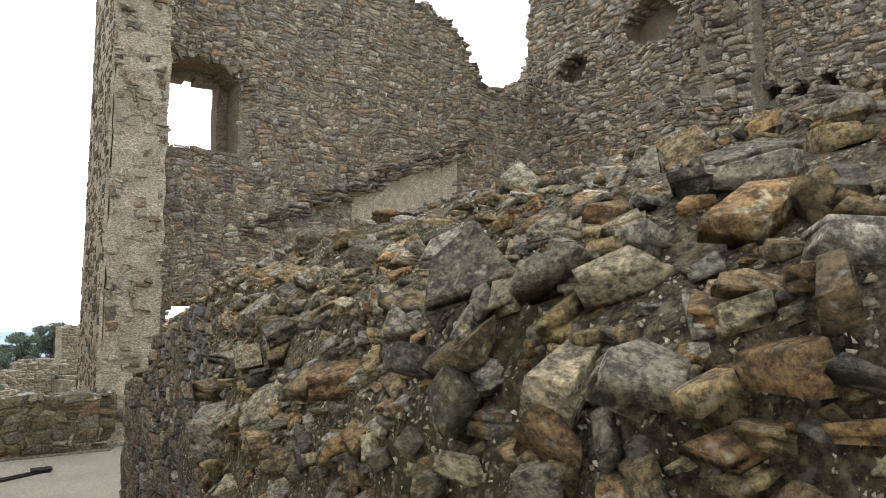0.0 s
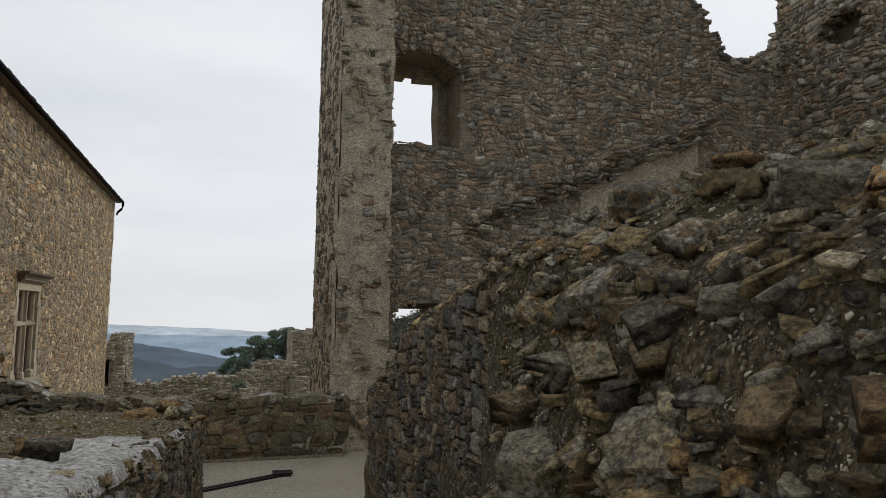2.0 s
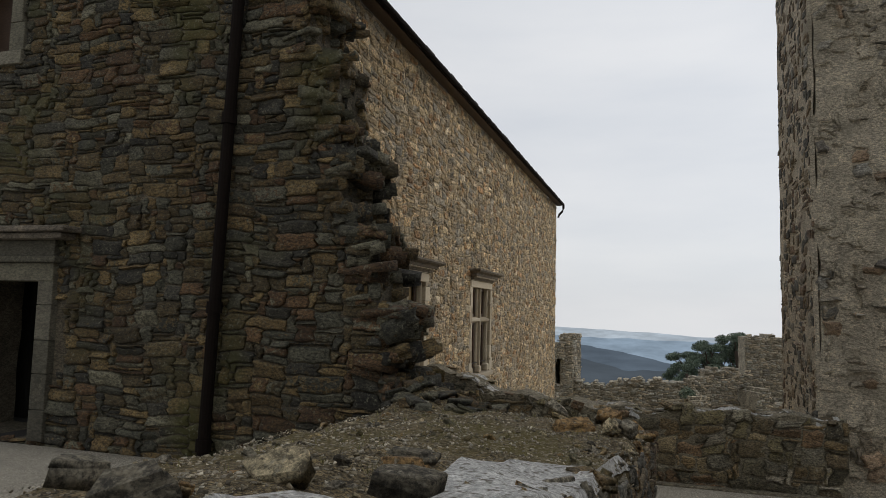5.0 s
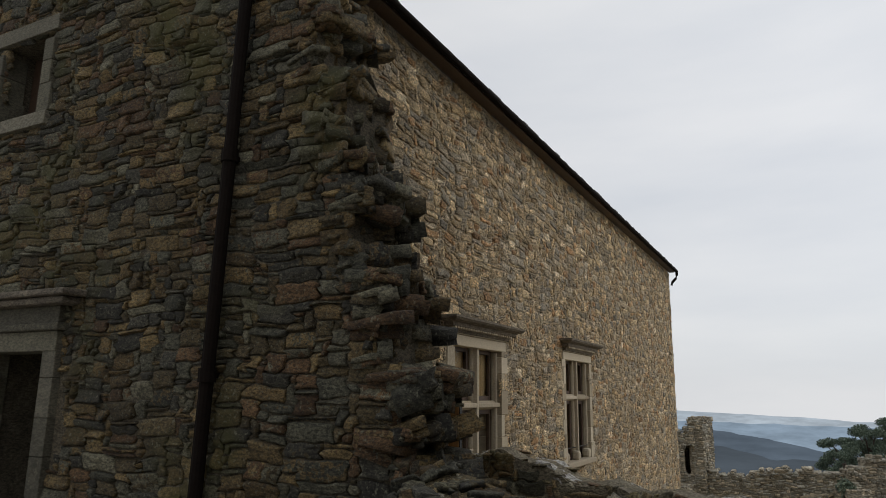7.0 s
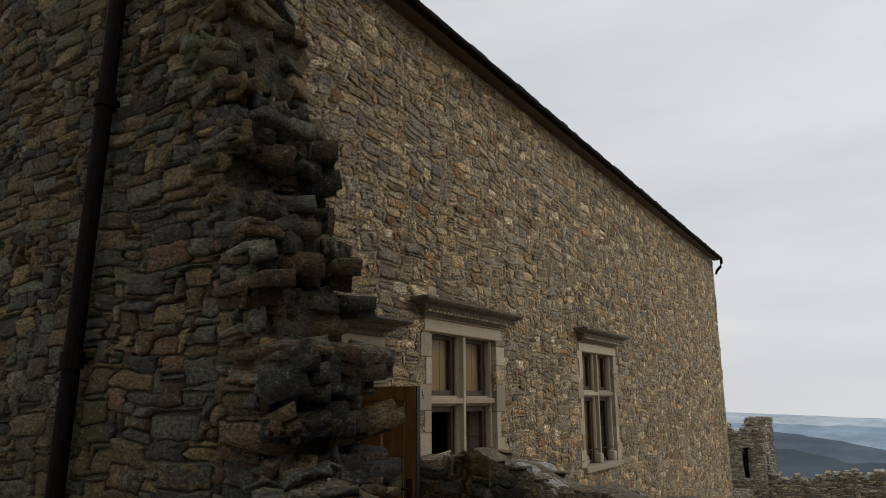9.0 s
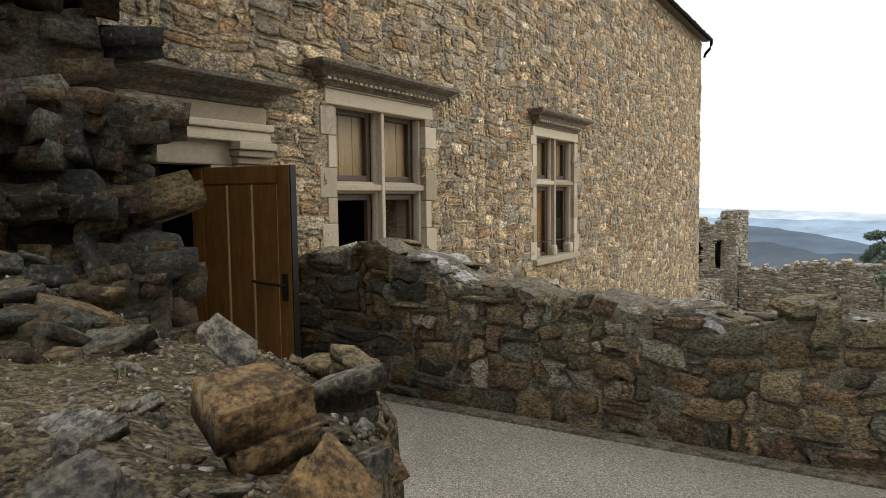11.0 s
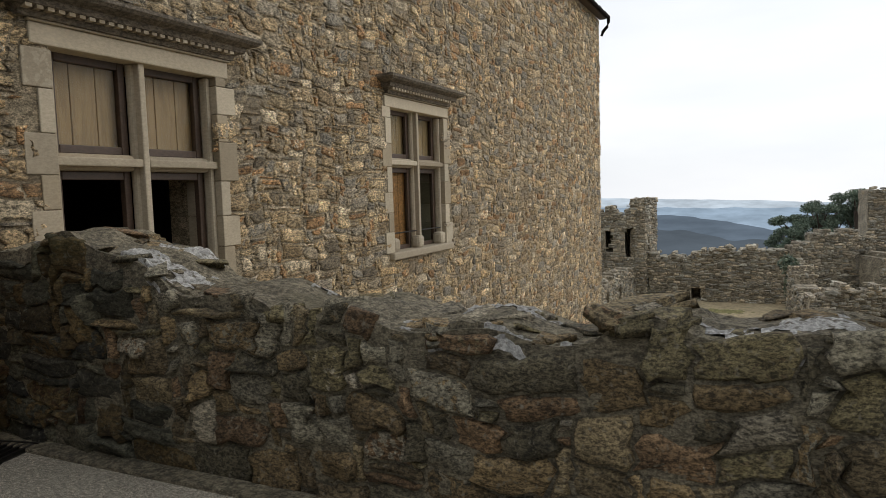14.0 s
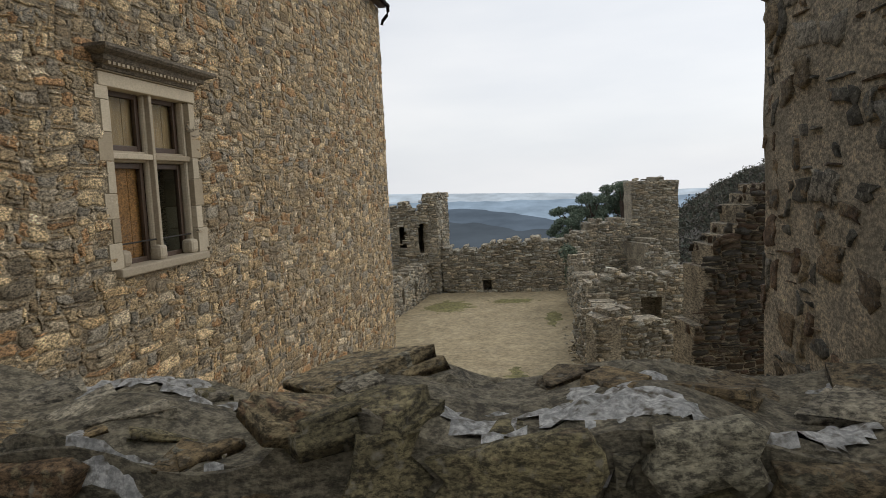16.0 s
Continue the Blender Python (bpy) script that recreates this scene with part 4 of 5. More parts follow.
link_mesh("lime_capping", lv, lf, LIME, low, "pale lime mortar capping", smooth=True)
mats = []
for x, y, size, rot in ((-0.78, 5.45, 0.2, 0.2), (-1.62, 5.0, 0.18, 2.0), (-0.9, 5.75, 0.16, 0.7), (-1.14, 10.2, 0.24, 0.4), (-0.93, 10.05, 0.22, 1.2), (-0.5, 9.5, 0.16, 0.1), (-0.22, 8.1, 0.16, 0.5)):
    mats.append((Matrix.LocRotScale((x, y, low_top(y) + 0.045 + size * 0.13), Euler((rng.normal(0, 0.2), rng.normal(0, 0.2), rot)), (size * 1.25, size * 0.9, size * 0.55)), kind_of(rng)))
for x, y, z, a, b, c, rx, ry, rz in ((-0.65, 8.63, 0.39, 0.32, 0.21, 0.11, 20, -14, 33), (-0.37, 8.55, 0.40, 0.15, 0.14, 0.14, 18, -50, 34), (-0.37, 8.80, 0.39, 0.21, 0.17, 0.11, 20, -8, 33), (-0.18, 8.92, 0.31, 0.22, 0.16, 0.09, 20, -14, 33), (-0.72, 8.97, 0.37, 0.22, 0.11, 0.05, 20, -5, 33), 
                                     (-0.40, 9.12, 0.40, 0.33, 0.23, 0.14, 10, 4, 33), (-0.20, 9.10, 0.30, 0.22, 0.18, 0.14, 10, 30, 33), (-0.88, 9.50, 0.41, 0.24, 0.14, 0.07, 10, 28, 33), (-1.20, 4.75, 0.79, 0.24, 0.16, 0.10, 20, -12, 1), (-1.18, 5.41, 0.71, 0.23, 0.16, 0.10, 20, -12, 1), (-1.03, 6.18, 0.62, 0.25, 0.11, 0.05, 10, -2, 3)):
    mats.append((Matrix.LocRotScale((x, y, z), Euler((radians(rx), radians(ry), radians(rz))), (a, b, c)), kind_of(rng)))
loose(mats, RUBBLE_STONE, "loose_rock", "tan angular rock lying on the low broken wall", "rocks on the low wall")
mats = []
for _ in range(80):
    y = rng.uniform(5.0, 10.3)
    mats.append((bed(low_point, rng.uniform(0.70, 0.78), y, 1, rng.uniform(0.08, 0.19), rng, 0.3), kind_of(rng)))
for _ in range(260):
    mats.append((bed(low_point, rng.uniform(0.22, 0.76), rng.uniform(3.3, 10.3), 1, rng.uniform(0.03, 0.09), rng), kind_of(rng)))
scatter(low, mats, RUBBLE_STONE, 200, solids=ROUGH_SOLIDS)
mats = [(bed(low_point, rng.uniform(0.24, 0.5), rng.uniform(9.1, 9.75), 1, rng.uniform(0.1, 0.3), rng, 0.25, 0.2, level=0.7), kind_of(rng)) for _ in range(45)]
scatter(low, mats, DARK_STONE, 45, piece="fallen_stone")
mats = [(bed(low_point, rng.uniform(0.22, 0.78), rng.uniform(3.3, 10.3), 1, 0.006 + 0.026 * rng.random() ** 2, rng), kind_of(rng)) for _ in range(15000)]
scatter(low, mats, PALE_GRAVEL, 0, "gravel")
L_M = face((-0.50, 3.3, -1.0), (0.074, 1, 0), (0, 0, 1))
arr = lay(5.7, 1.9, (0.06, 0.038), (1, 4), (1, 4), rng, lambda u, v, w, h: v + h / 2 < np.interp(u + 3.3, (3.2, 4.9, 5.4, 7.2, 9.0, 9.8), (0.78, 0.69, 0.63, 0.49, 0.36, 0.24)) + 0.94)
set_stones(low, L_M, arr, 0.020, WALL_STONE, rng, singles=200, near=(2.5, 1.4), gap=0.018, warp=0.03, detail=2, piece="wall_stone", rest="face_masonry")

# ---- rubble wall: stones ----
rng = np.random.default_rng(14)
mats = []
HERO = ((1.22, 1.64, 1.56, 0.40, 0.29, 0.20, 36, -30, -37), (1.21, 1.29, 1.57, 0.34, 0.15, 0.11, 37, -45, -39), (1.27, 1.11, 1.58, 0.27, 0.13, 0.09, 36, -35, -38), (1.09, 1.14, 1.35, 0.24, 0.20, 0.14, 35, 0, -34),
        (1.06, 0.90, 1.38, 0.19, 0.15, 0.11, 35, 19, -33), (1.43, 0.83, 1.70, 0.42, 0.14, 0.11, 35, -22, -36), (1.17, 0.58, 1.53, 0.13, 0.11, 0.11, 36, -30, -37), (1.01, 1.10, 1.21, 0.21, 0.17, 0.12, 35, 14, -33))
SLABS = ((1.52, 1.33, 1.78, 0.30, 0.11, 0.08, 35, 5, -34), (1.62, 2.94, 1.75, 0.41, 0.18, 0.12, 35, -8, -35), (1.56, 2.26, 1.71, 0.29, 0.17, 0.12, 35, -15, -36), (2.56, 2.98, 2.21, 0.37, 0.22, 0.16, 35, 5, -34),
         (2.18, 1.59, 2.05, 0.23, 0.20, 0.16, 37, -40, -39), (2.01, 1.19, 1.97, 0.33, 0.14, 0.11, 35, -10, -35), (1.05, 1.48, 1.25, 0.17, 0.14, 0.14, 40, -60, -43), (1.07, 1.66, 1.34, 0.15, 0.13, 0.20, 45, -70, -48), (1.17, 2.32, 1.24, 0.29, 0.13, 0.09, 35, 0, -34))
LEDGES = ((1.20, 3.53, 1.22, 0.37, 0.13, 0.09, 35, -3, -35), (1.15, 3.82, 0.84, 0.28, 0.24, 0.26, 35, 0, -34), (1.31, 3.70, 1.46, 0.39, 0.20, 0.14, 35, -20, -36), (1.12, 0.52, 1.40, 0.14, 0.07, 0.04, 35, 0, -34),
          (1.08, 0.70, 1.26, 0.25, 0.07, 0.04, 35, -8, -35), (1.88, 4.21, 1.92, 0.41, 0.23, 0.16, 35, -10, -35), (1.22, 0.76, 1.55, 0.16, 0.07, 0.05, 35, 10, -34), (1.08, 1.47, 1.37, 0.13, 0.11, 0.16, 38, 49, -29), (1.04, 1.43, 1.10, 0.18, 0.08, 0.05, 35, 0, -34))
BLOCKS = ((1.03, 1.96, 1.07, 0.15, 0.13, 0.09, 35, -20, -36), (1.50, 3.38, 1.63, 0.34, 0.14, 0.11, 35, -10, -35), (1.40, 0.63, 1.68, 0.14, 0.08, 0.05, 35, -5, -35), (1.28, 2.07, 1.51, 0.21, 0.09, 0.07, 35, 5, -34),
          (1.59, 4.29, 1.73, 0.37, 0.15, 0.11, 35, -5, -35), (1.20, 2.02, 1.43, 0.18, 0.14, 0.09, 35, -11, -23), (1.64, 2.73, 1.73, 0.34, 0.15, 0.11, 36, -13, -23), (1.21, 3.72, 1.22, 0.33, 0.11, 0.07, 36, -1, -9), (1.30, 3.30, 1.39, 0.20, 0.12, 0.08, 36, -21, -11), (1.35, 4.21, 1.40, 0.24, 0.15, 0.11, 36, 4, -9))
for x, y, z, a, b, c, rx, ry, rz in HERO + SLABS + LEDGES + BLOCKS:
    mats.append((Matrix.LocRotScale((x, y, z), Euler((radians(rx), radians(ry), radians(rz))), (a, b * 1.25, c * 1.1)), kind_of(rng)))
loose(mats, RUBBLE_STONE, "broken_slab", "grey-brown broken schist slab lying on the rubble heap", "slabs on the rubble heap")
mats = []
for _ in range(230):
    y = rng.uniform(0.2, 5.2)
    mats.append((bed(rub_point, rng.uniform(0.18, 0.86), y, 1, 0.06 + 0.2 * rng.random() ** 2.2, rng, 0.15, level=0.75, flat=(0.25, 0.55)), kind_of(rng)))
for _ in range(800):
    y = rng.uniform(0.3, 5.4)
    mats.append((bed(rub_point, rng.uniform(0.2 if y < 4.3 else 0.5, 0.9), y, 1, 0.06 + 0.15 * rng.random() ** 2, rng, 0.12, level=0.7, flat=(0.22, 0.5)), kind_of(rng)))
for _ in range(2600):
    y = rng.uniform(-1.5, 8.2)
    s_low = 0.5 if y > 4.8 else 0.05
    mats.append((bed(rub_point, rng.uniform(s_low, 0.98), y, 1, 0.025 + 0.12 * rng.random() ** 2, rng, 0.15, level=0.7), kind_of(rng)))
scatter(rubble, mats, RUBBLE_STONE, 230, solids=ROUGH_SOLIDS)
mats = [(bed(rub_point, rng.uniform(0.15, 0.9), rng.uniform(-0.3, 5.6), 1, 0.006 + 0.018 * rng.random() ** 2, rng), kind_of(rng)) for _ in range(27000)]
scatter(rubble, mats, PALE_GRAVEL, 0, "gravel")
Q_M = face((1.47, 8.3, -1.05), (0, -1, 0), (0, 0, 1))


def q_keep(u, v):
    y = 8.3 - u
    top = np.interp(y, (4.3, 4.6, 5.2, 5.75, 7.2, 7.35, 8.3), (1.2, 1.7, 1.68, 1.53, 1.26, 0.84, 0.74))
    return v - 1.05 < top


arr = lay(4.1, 2.9, (0.058, 0.036), (1, 4), (1, 4), rng, lambda u, v, w, h: q_keep(u, v + h / 2) & q_keep(u - w / 2, v + h / 2))
set_stones(rubble, Q_M, arr, 0.020, WALL_STONE, rng, singles=300, near=(2.2, 1.7), gap=0.018, warp=0.03, detail=2, piece="wall_stone", rest="face_masonry")

# ---- parapet top: rough bed and lime patches ----
def bed_z(x, w):
    """Height of the parapet's worn top, at x along it and w across it."""
    z = float(parapet_top(x)) - 0.01 + 0.035 * noise.noise((x * 3.1, w * 5, 2)) + 0.03 * abs(noise.noise((x * 9, w * 11, 7))) + 0.014 * noise.noise((x * 26, w * 26, 1)) + 0.006 * noise.noise((x * 60, w * 60, 4))
    return z - (0.10 if w < 0.02 or w > 0.54 else 0)


def lime_at(x, w):
    return noise.noise((x * 1.7, w * 2.6, 2.0)) + 0.55 * noise.noise((x * 6, w * 8, 5.0)) + 0.3 * noise.noise((x * 19, w * 19, 8.0))


XS, WS = lines(FX + 0.1, 2.1, 0.025), lines(0.0, 0.56, 0.025)
nw = len(WS)
pv = [(x, PY + w, bed_z(x, w)) for x in XS for w in WS]
quads = [(i * nw + j, (i + 1) * nw + j, (i + 1) * nw + j + 1, i * nw + j + 1) for i in range(len(XS) - 1) for j in range(nw - 1)]
link_mesh("worn_top", pv, quads, PARAPET_MORTAR, parapet)
keepers = [q for q in quads if all(lime_at(pv[k][0], pv[k][1] - PY) > 0.12 for k in q)]
used = {k: n for n, k in enumerate(sorted({k for q in keepers for k in q}))}
lift = {k: min(0.014, 0.05 * (lime_at(pv[k][0], pv[k][1] - PY) - 0.14)) for k in used}
link_mesh("lime_patches", [(pv[k][0], pv[k][1], pv[k][2] + lift[k]) for k in used], [tuple(used[k] for k in q) for q in keepers], LIME, parapet, "whitish lime patches on the top")
tagged(part("floor_edge", block(FX + 0.05, 2.1, PY - 0.17, PY - 0.02, -1.0, -0.945, 0.012), PARAPET_MORTAR, None), "pale mortar fillet along the foot of the parapet", "kerb", kind="structure")

# ---- cross windows ----
def cornice(y0, y1, z0, z1, reach, material, parent, label=""):
    """A moulded hood along the facade, returned at both ends."""
    prof = ((0.0, 0.0), (0.25, 0.0), (0.3, 0.22), (0.55, 0.34), (0.6, 0.55), (0.9, 0.68), (1.0, 0.8), (1.0, 0.94), (0.0, 1.0))
    bm, rings = bmesh.new(), []
    for end, y in ((-1, y0), (1, y1)):
        ring = []
        for p, h in prof:
            ring.append(bm.verts.new((FX - 0.02 + p * reach + 0.02, y - end * reach * (1 - p), z0 + (z1 - z0) * h)))
        rings.append(ring)
    n = len(prof)
    for k in range(n):
        bm.faces.new((rings[0][k], rings[0][(k + 1) % n], rings[1][(k + 1) % n], rings[1][k]))
    for ring, y in ((rings[0], y0), (rings[1], y1)):
        back = [bm.verts.new((FX - 0.02, v.co.y, v.co.z)) for v in ring]
        for k in range(n - 1):
            bm.faces.new((ring[k], ring[k + 1], back[k + 1], back[k]))
    return part("hood", bm, material, parent, label)


def cross_window(name, hole, mid_z, hood, label, seed, shutters):
    y0, y1, z0, z1 = hole
    rng = np.random.default_rng(seed)
    win = thing(name, label, "window", "structure")
    ym, half = (y0 + y1) / 2, 0.065
    # moulded stone cross
    bar = part("mullion", block(FX - 0.16, FX - 0.08, ym - half, ym + half, z0, z1, 0.03), DRESSED, win, "pale dressed stone mullion")
    part("nose", block(FX - 0.10, FX - 0.012, ym - 0.032, ym + 0.032, z0, z1, 0.012), DRESSED, bar)
    for a, b in ((y0, ym - half), (ym + half, y1)):
        bar = part("transom", block(FX - 0.16, FX - 0.08, a + 0.001, b - 0.001, mid_z - 0.07, mid_z + 0.07, 0.03), DRESSED, win, "pale dressed stone transom")
        part("nose", block(FX - 0.10, FX - 0.016, a - 0.03, b + 0.03, mid_z - 0.036, mid_z + 0.036, 0.012), DRESSED, bar)
    part("lintel", block(FX - 0.45, FX + 0.024, y0 - 0.16, y1 + 0.16, z1 - 0.008, z1 + 0.15, 0.012), DRESSED, win, "pale dressed stone lintel")
    part("window_sill", block(FX - 0.45, FX + 0.09, y0 - 0.14, y1 + 0.14, z0 - 0.1, z0 + 0.008, 0.02), DRESSED, win, "pale stone sill")
    for side, y in ((-1, y0), (1, y1)):
        z, wide = z0 + 0.002, True
        while z < z1 - 0.05:
            h = min(rng.uniform(0.26, 0.42), z1 - z)
            w = (0.24 if wide else 0.13) + rng.uniform(-0.02, 0.02)
            a, b = (y - w, y + 0.008) if side < 0 else (y - 0.008, y + w)
            part("jamb_stone", block(FX - 0.45, FX + rng.uniform(0.012, 0.02), a, b, z, z + h - 0.005, 0.008), DRESSED, win)
            z, wide = z + h, not wide
        # inner fillet beside the light
        a, b = (y + 0.003, y + 0.07) if side < 0 else (y - 0.07, y - 0.003)
        part("jamb_moulding", block(FX - 0.16, FX - 0.05, a + (0.006 if side < 0 else 0), b - (0 if side < 0 else 0.006), z0 + 0.01, z1 - 0.01, 0.03), DRESSED, win)
    for y, w in ((y0 + 0.1, 0.10), (ym, 0.09), (y1 - 0.1, 0.10)):
        part("corner_stop", block(FX - 0.16, FX + 0.012, y - w, y + w, z0 + 0.001, z0 + 0.2, 0.05), DRESSED, win)
    for a, b in ((y0 + 0.07, ym - half), (ym + half, y1 - 0.07)):
        for lo, hi, upper in ((z0, mid_z - 0.07, False), (mid_z + 0.07, z1, True)):
            case = part("casement", block(FX - 0.21, FX - 0.15, a, a + 0.07, lo, hi, 0.008), FRAME_WOOD, win, "dark wooden casement")
            part("stile", block(FX - 0.21, FX - 0.15, b - 0.07, b, lo, hi, 0.008), FRAME_WOOD, case)
            part("rail", block(FX - 0.208, FX - 0.152, a + 0.071, b - 0.071, lo, lo + 0.07, 0.008), FRAME_WOOD, case)
            part("rail", block(FX - 0.208, FX - 0.152, a + 0.071, b - 0.071, hi - 0.07, hi, 0.008), FRAME_WOOD, case)
            if upper or shutters[0]:
                pane = part("pane", block(FX - 0.183, FX - 0.177, a + 0.06, b - 0.06, lo + 0.06, hi - 0.06), GLASS, case, "clear window glass")
                pane.visible_shadow = False
            if shutters[int(upper)] and (upper or a < ym - 0.2):
                n = 3
                for k in range(n):
                    p, q = a + (b - a) * k / n, a + (b - a) * (k + 1) / n
                    if k == 0 and not upper:
                        continue
                    part("shutter_board", block(FX - 0.245, FX - 0.22, p + 0.004, q - 0.004, lo + 0.03, hi - 0.03, 0.006), shutters[int(upper)], win, "wooden inner shutter board")
            if not upper:
                part("guard_bar", tube([(FX - 0.07, a - 0.02, z0 + 0.27), (FX - 0.07, b + 0.02, z0 + 0.27)], 0.011, 8), IRON, win, "thin iron bar")
    h0, h1, hz0, hz1 = hood
    ob = cornice(h0, h1, hz0, hz1, 0.28, HOOD_STONE, win, "weathered brown moulded stone hood")
    n = int((h1 - h0 - 0.4) / 0.085)
    for k in range(n):
        y = h0 + 0.22 + k * 0.085
        part("dentil", block(FX + 0.07, FX + 0.145, y, y + 0.05, hz0 + 0.045, hz0 + 0.1), DRESSED, ob)
    part("frieze", block(FX - 0.02, FX + 0.05, y0 - 0.18, y1 + 0.18, z1 + 0.151, hz0, 0.01), DRESSED, win)
    return win


WARM = mat("orange_shutter_wood", [(0.30, 0.13, 0.04), (0.42, 0.20, 0.07)], rough=0.5, bump=0.1)
TAN = mat("tan_shutter_wood", [(0.34, 0.21, 0.10), (0.46, 0.30, 0.16)], rough=0.6, bump=0.1, contrast=0.2, layers=0.1)
cross_window("window_1", W1, 0.90, (13.4, 15.98, 1.93, 2.15), "pale stone cross window with dark wooden casements", 1, (None, SHUTTER))
cross_window("window_2", W2, 1.02, (18.62, 21.06, 1.97, 2.22), "pale stone cross window with inner wooden shutters", 2, (WARM, TAN))

# ---- house door ----
door_case = thing("door_frame", "classical pale stone door surround with moulded hood", "door frame", "structure")
d0, d1, dz0, dz1 = DOOR
part("lintel", block(FX - 0.17, FX + 0.034, d0 - 0.12, d1 + 0.55, dz1 - 0.002, dz1 + 0.23, 0.012), DRESSED, door_case)
part("architrave", block(FX - 0.3, FX + 0.10, d0 - 0.4, d1 + 0.62, dz1 + 0.202, dz1 + 0.30, 0.012), DRESSED, door_case)
part("architrave", block(FX - 0.3, FX + 0.13, d0 - 0.42, d1 + 0.64, dz1 + 0.302, dz1 + 0.37, 0.015), DRESSED, door_case)
part("frieze", block(FX - 0.3, FX + 0.07, d0 - 0.38, d1 + 0.6, dz1 + 0.372, dz1 + 0.52, 0.01), DRESSED, door_case)
cornice(d0 - 0.65, d1 + 0.78, dz1 + 0.522, dz1 + 0.72, 0.34, HOOD_STONE, door_case, "weathered brown moulded stone hood")
for a, b in ((d0 - 0.36, d0 + 0.008), (d1 + 0.24, d1 + 0.56)):
    z = dz0
    for h in (0.3, 0.42, 0.4, 0.45, 0.44):
        part("pilaster_block", block(FX - 0.16, FX + 0.06, a, b, z, z + h - 0.004, 0.008), DRESSED, door_case)
        z += h
    for k, (z0, z1, g) in enumerate(((1.04, 1.09, 0.02), (1.092, 1.15, 0.05), (1.152, 1.21, 0.09), (1.212, 1.28, 0.12))):
        part("capital_moulding", block(FX - 0.2, FX + 0.06 + g, a - g / 2, b + g / 2, z0, z1, 0.01), DRESSED, door_case)
part("reveal_stone", block(FX - 0.17, FX + 0.03, d1 - 0.008, d1 + 0.54, dz0, dz1 - 0.003, 0.01), DRESSED, door_case)

leaf = thing("open_door", "open varnished oak door leaf with vertical panels", "door", "structure", at=(FX - 0.13, d1 - 0.055, -0.93))
leaf.rotation_euler[2] = radians(8)
# leaf lies along local x from its hinge
LW, LH = 1.0, 1.98
part("core_board", block(0, LW, -0.025, 0.025, 0, LH, 0.004), OAK, leaf)
for a, b in ((0.0, 0.12), (LW - 0.12, LW)):
    part("stile", block(a, b, -0.042, 0.042, 0, LH, 0.006), OAK, leaf)
for a, b in ((0, 0.26), (LH - 0.14, LH)):
    part("rail", block(0.122, LW - 0.122, -0.04, 0.04, a, b, 0.006), OAK, leaf)
w = (LW - 0.24) / 3
for k in range(3):
    part("panel_board", block(0.12 + k * w + 0.012, 0.12 + (k + 1) * w - 0.012, -0.034, 0.034, 0.275, LH - 0.155, 0.008), OAK, leaf)
for k in range(1, 4):
    part("bead", block(0.12 + k * w - 0.007, 0.12 + k * w + 0.007, -0.040, 0.040, 0.27, LH - 0.15, 0.004), SHUTTER, leaf, "pale wooden bead")
part("lock_plate", block(LW - 0.09, LW - 0.03, -0.052, -0.043, 0.9, 1.12, 0.003), IRON, leaf, "dark iron lock plate")
part("door_handle", tube([(LW - 0.06, -0.05, 1.03), (LW - 0.06, -0.10, 1.03), (LW - 0.3, -0.105, 1.05), (LW - 0.34, -0.10, 1.06)], 0.012, 8), IRON, leaf, "dark iron lever handle")
part("edge_strip", block(LW + 0.001, LW + 0.012, -0.036, 0.036, 0, LH), IRON, leaf)

brick = part("door_stop_block", block(-0.13, 0.13, -0.08, 0.08, 0, 0.085, 0.012), mat("grey_brick", [(0.22, 0.22, 0.22), (0.36, 0.35, 0.33)], bump=0.5), None)
brick.matrix_world = pose(-3.52, 12.03, -0.97, 0, 0, 25)
tagged(brick, "grey stone block holding the oak door open", "block")


def grate(name, at, length, wide, bars, turn, label):
    g = thing(name, label, "drain grate", at=at)
    g.rotation_euler[2] = radians(turn)
    for a in (-wide / 2, wide / 2 - 0.02):
        part("edge_bar", block(-length / 2, length / 2, a, a + 0.02, 0, 0.03, 0.003), IRON, g)
    for k in range(bars):
        x = -length / 2 + length * (k + 0.5) / bars
        part("cross_bar", block(x - 0.012, x + 0.012, -wide / 2 + 0.021, wide / 2 - 0.021, 0.004, 0.026), IRON, g)
    # thin plate on the paving, near-black in place of the drain's shaded depth
    part("pit_bottom", block(-length / 2 + 0.01, length / 2 - 0.01, -wide / 2 + 0.02, wide / 2 - 0.02, 0.0, 0.003), DEEP_SHADE, g)
    return g


grate("drain_grate", (-3.72, 12.92, -0.97), 0.42, 0.3, 7, 12, "dark iron drain grate beside the parapet")
grate("channel_grate", (0.05, 11.35, -0.97), 2.1, 0.14, 40, 30, "dark iron channel grate across the terrace")
box = thing("grate_end_box", "dark iron box at the end of the channel grate", "drain", at=(0.99, 11.9, -0.97))
part("lid", block(-0.14, 0.14, -0.1, 0.1, 0.03, 0.06, 0.008), IRON, box)
part("box_body", block(-0.12, 0.12, -0.08, 0.08, 0, 0.03, 0.004), IRON, box)

# ---- cross wall: pipe, door and window surrounds ----


def pipe_x(z):
    return -4.46 + 0.03 * z


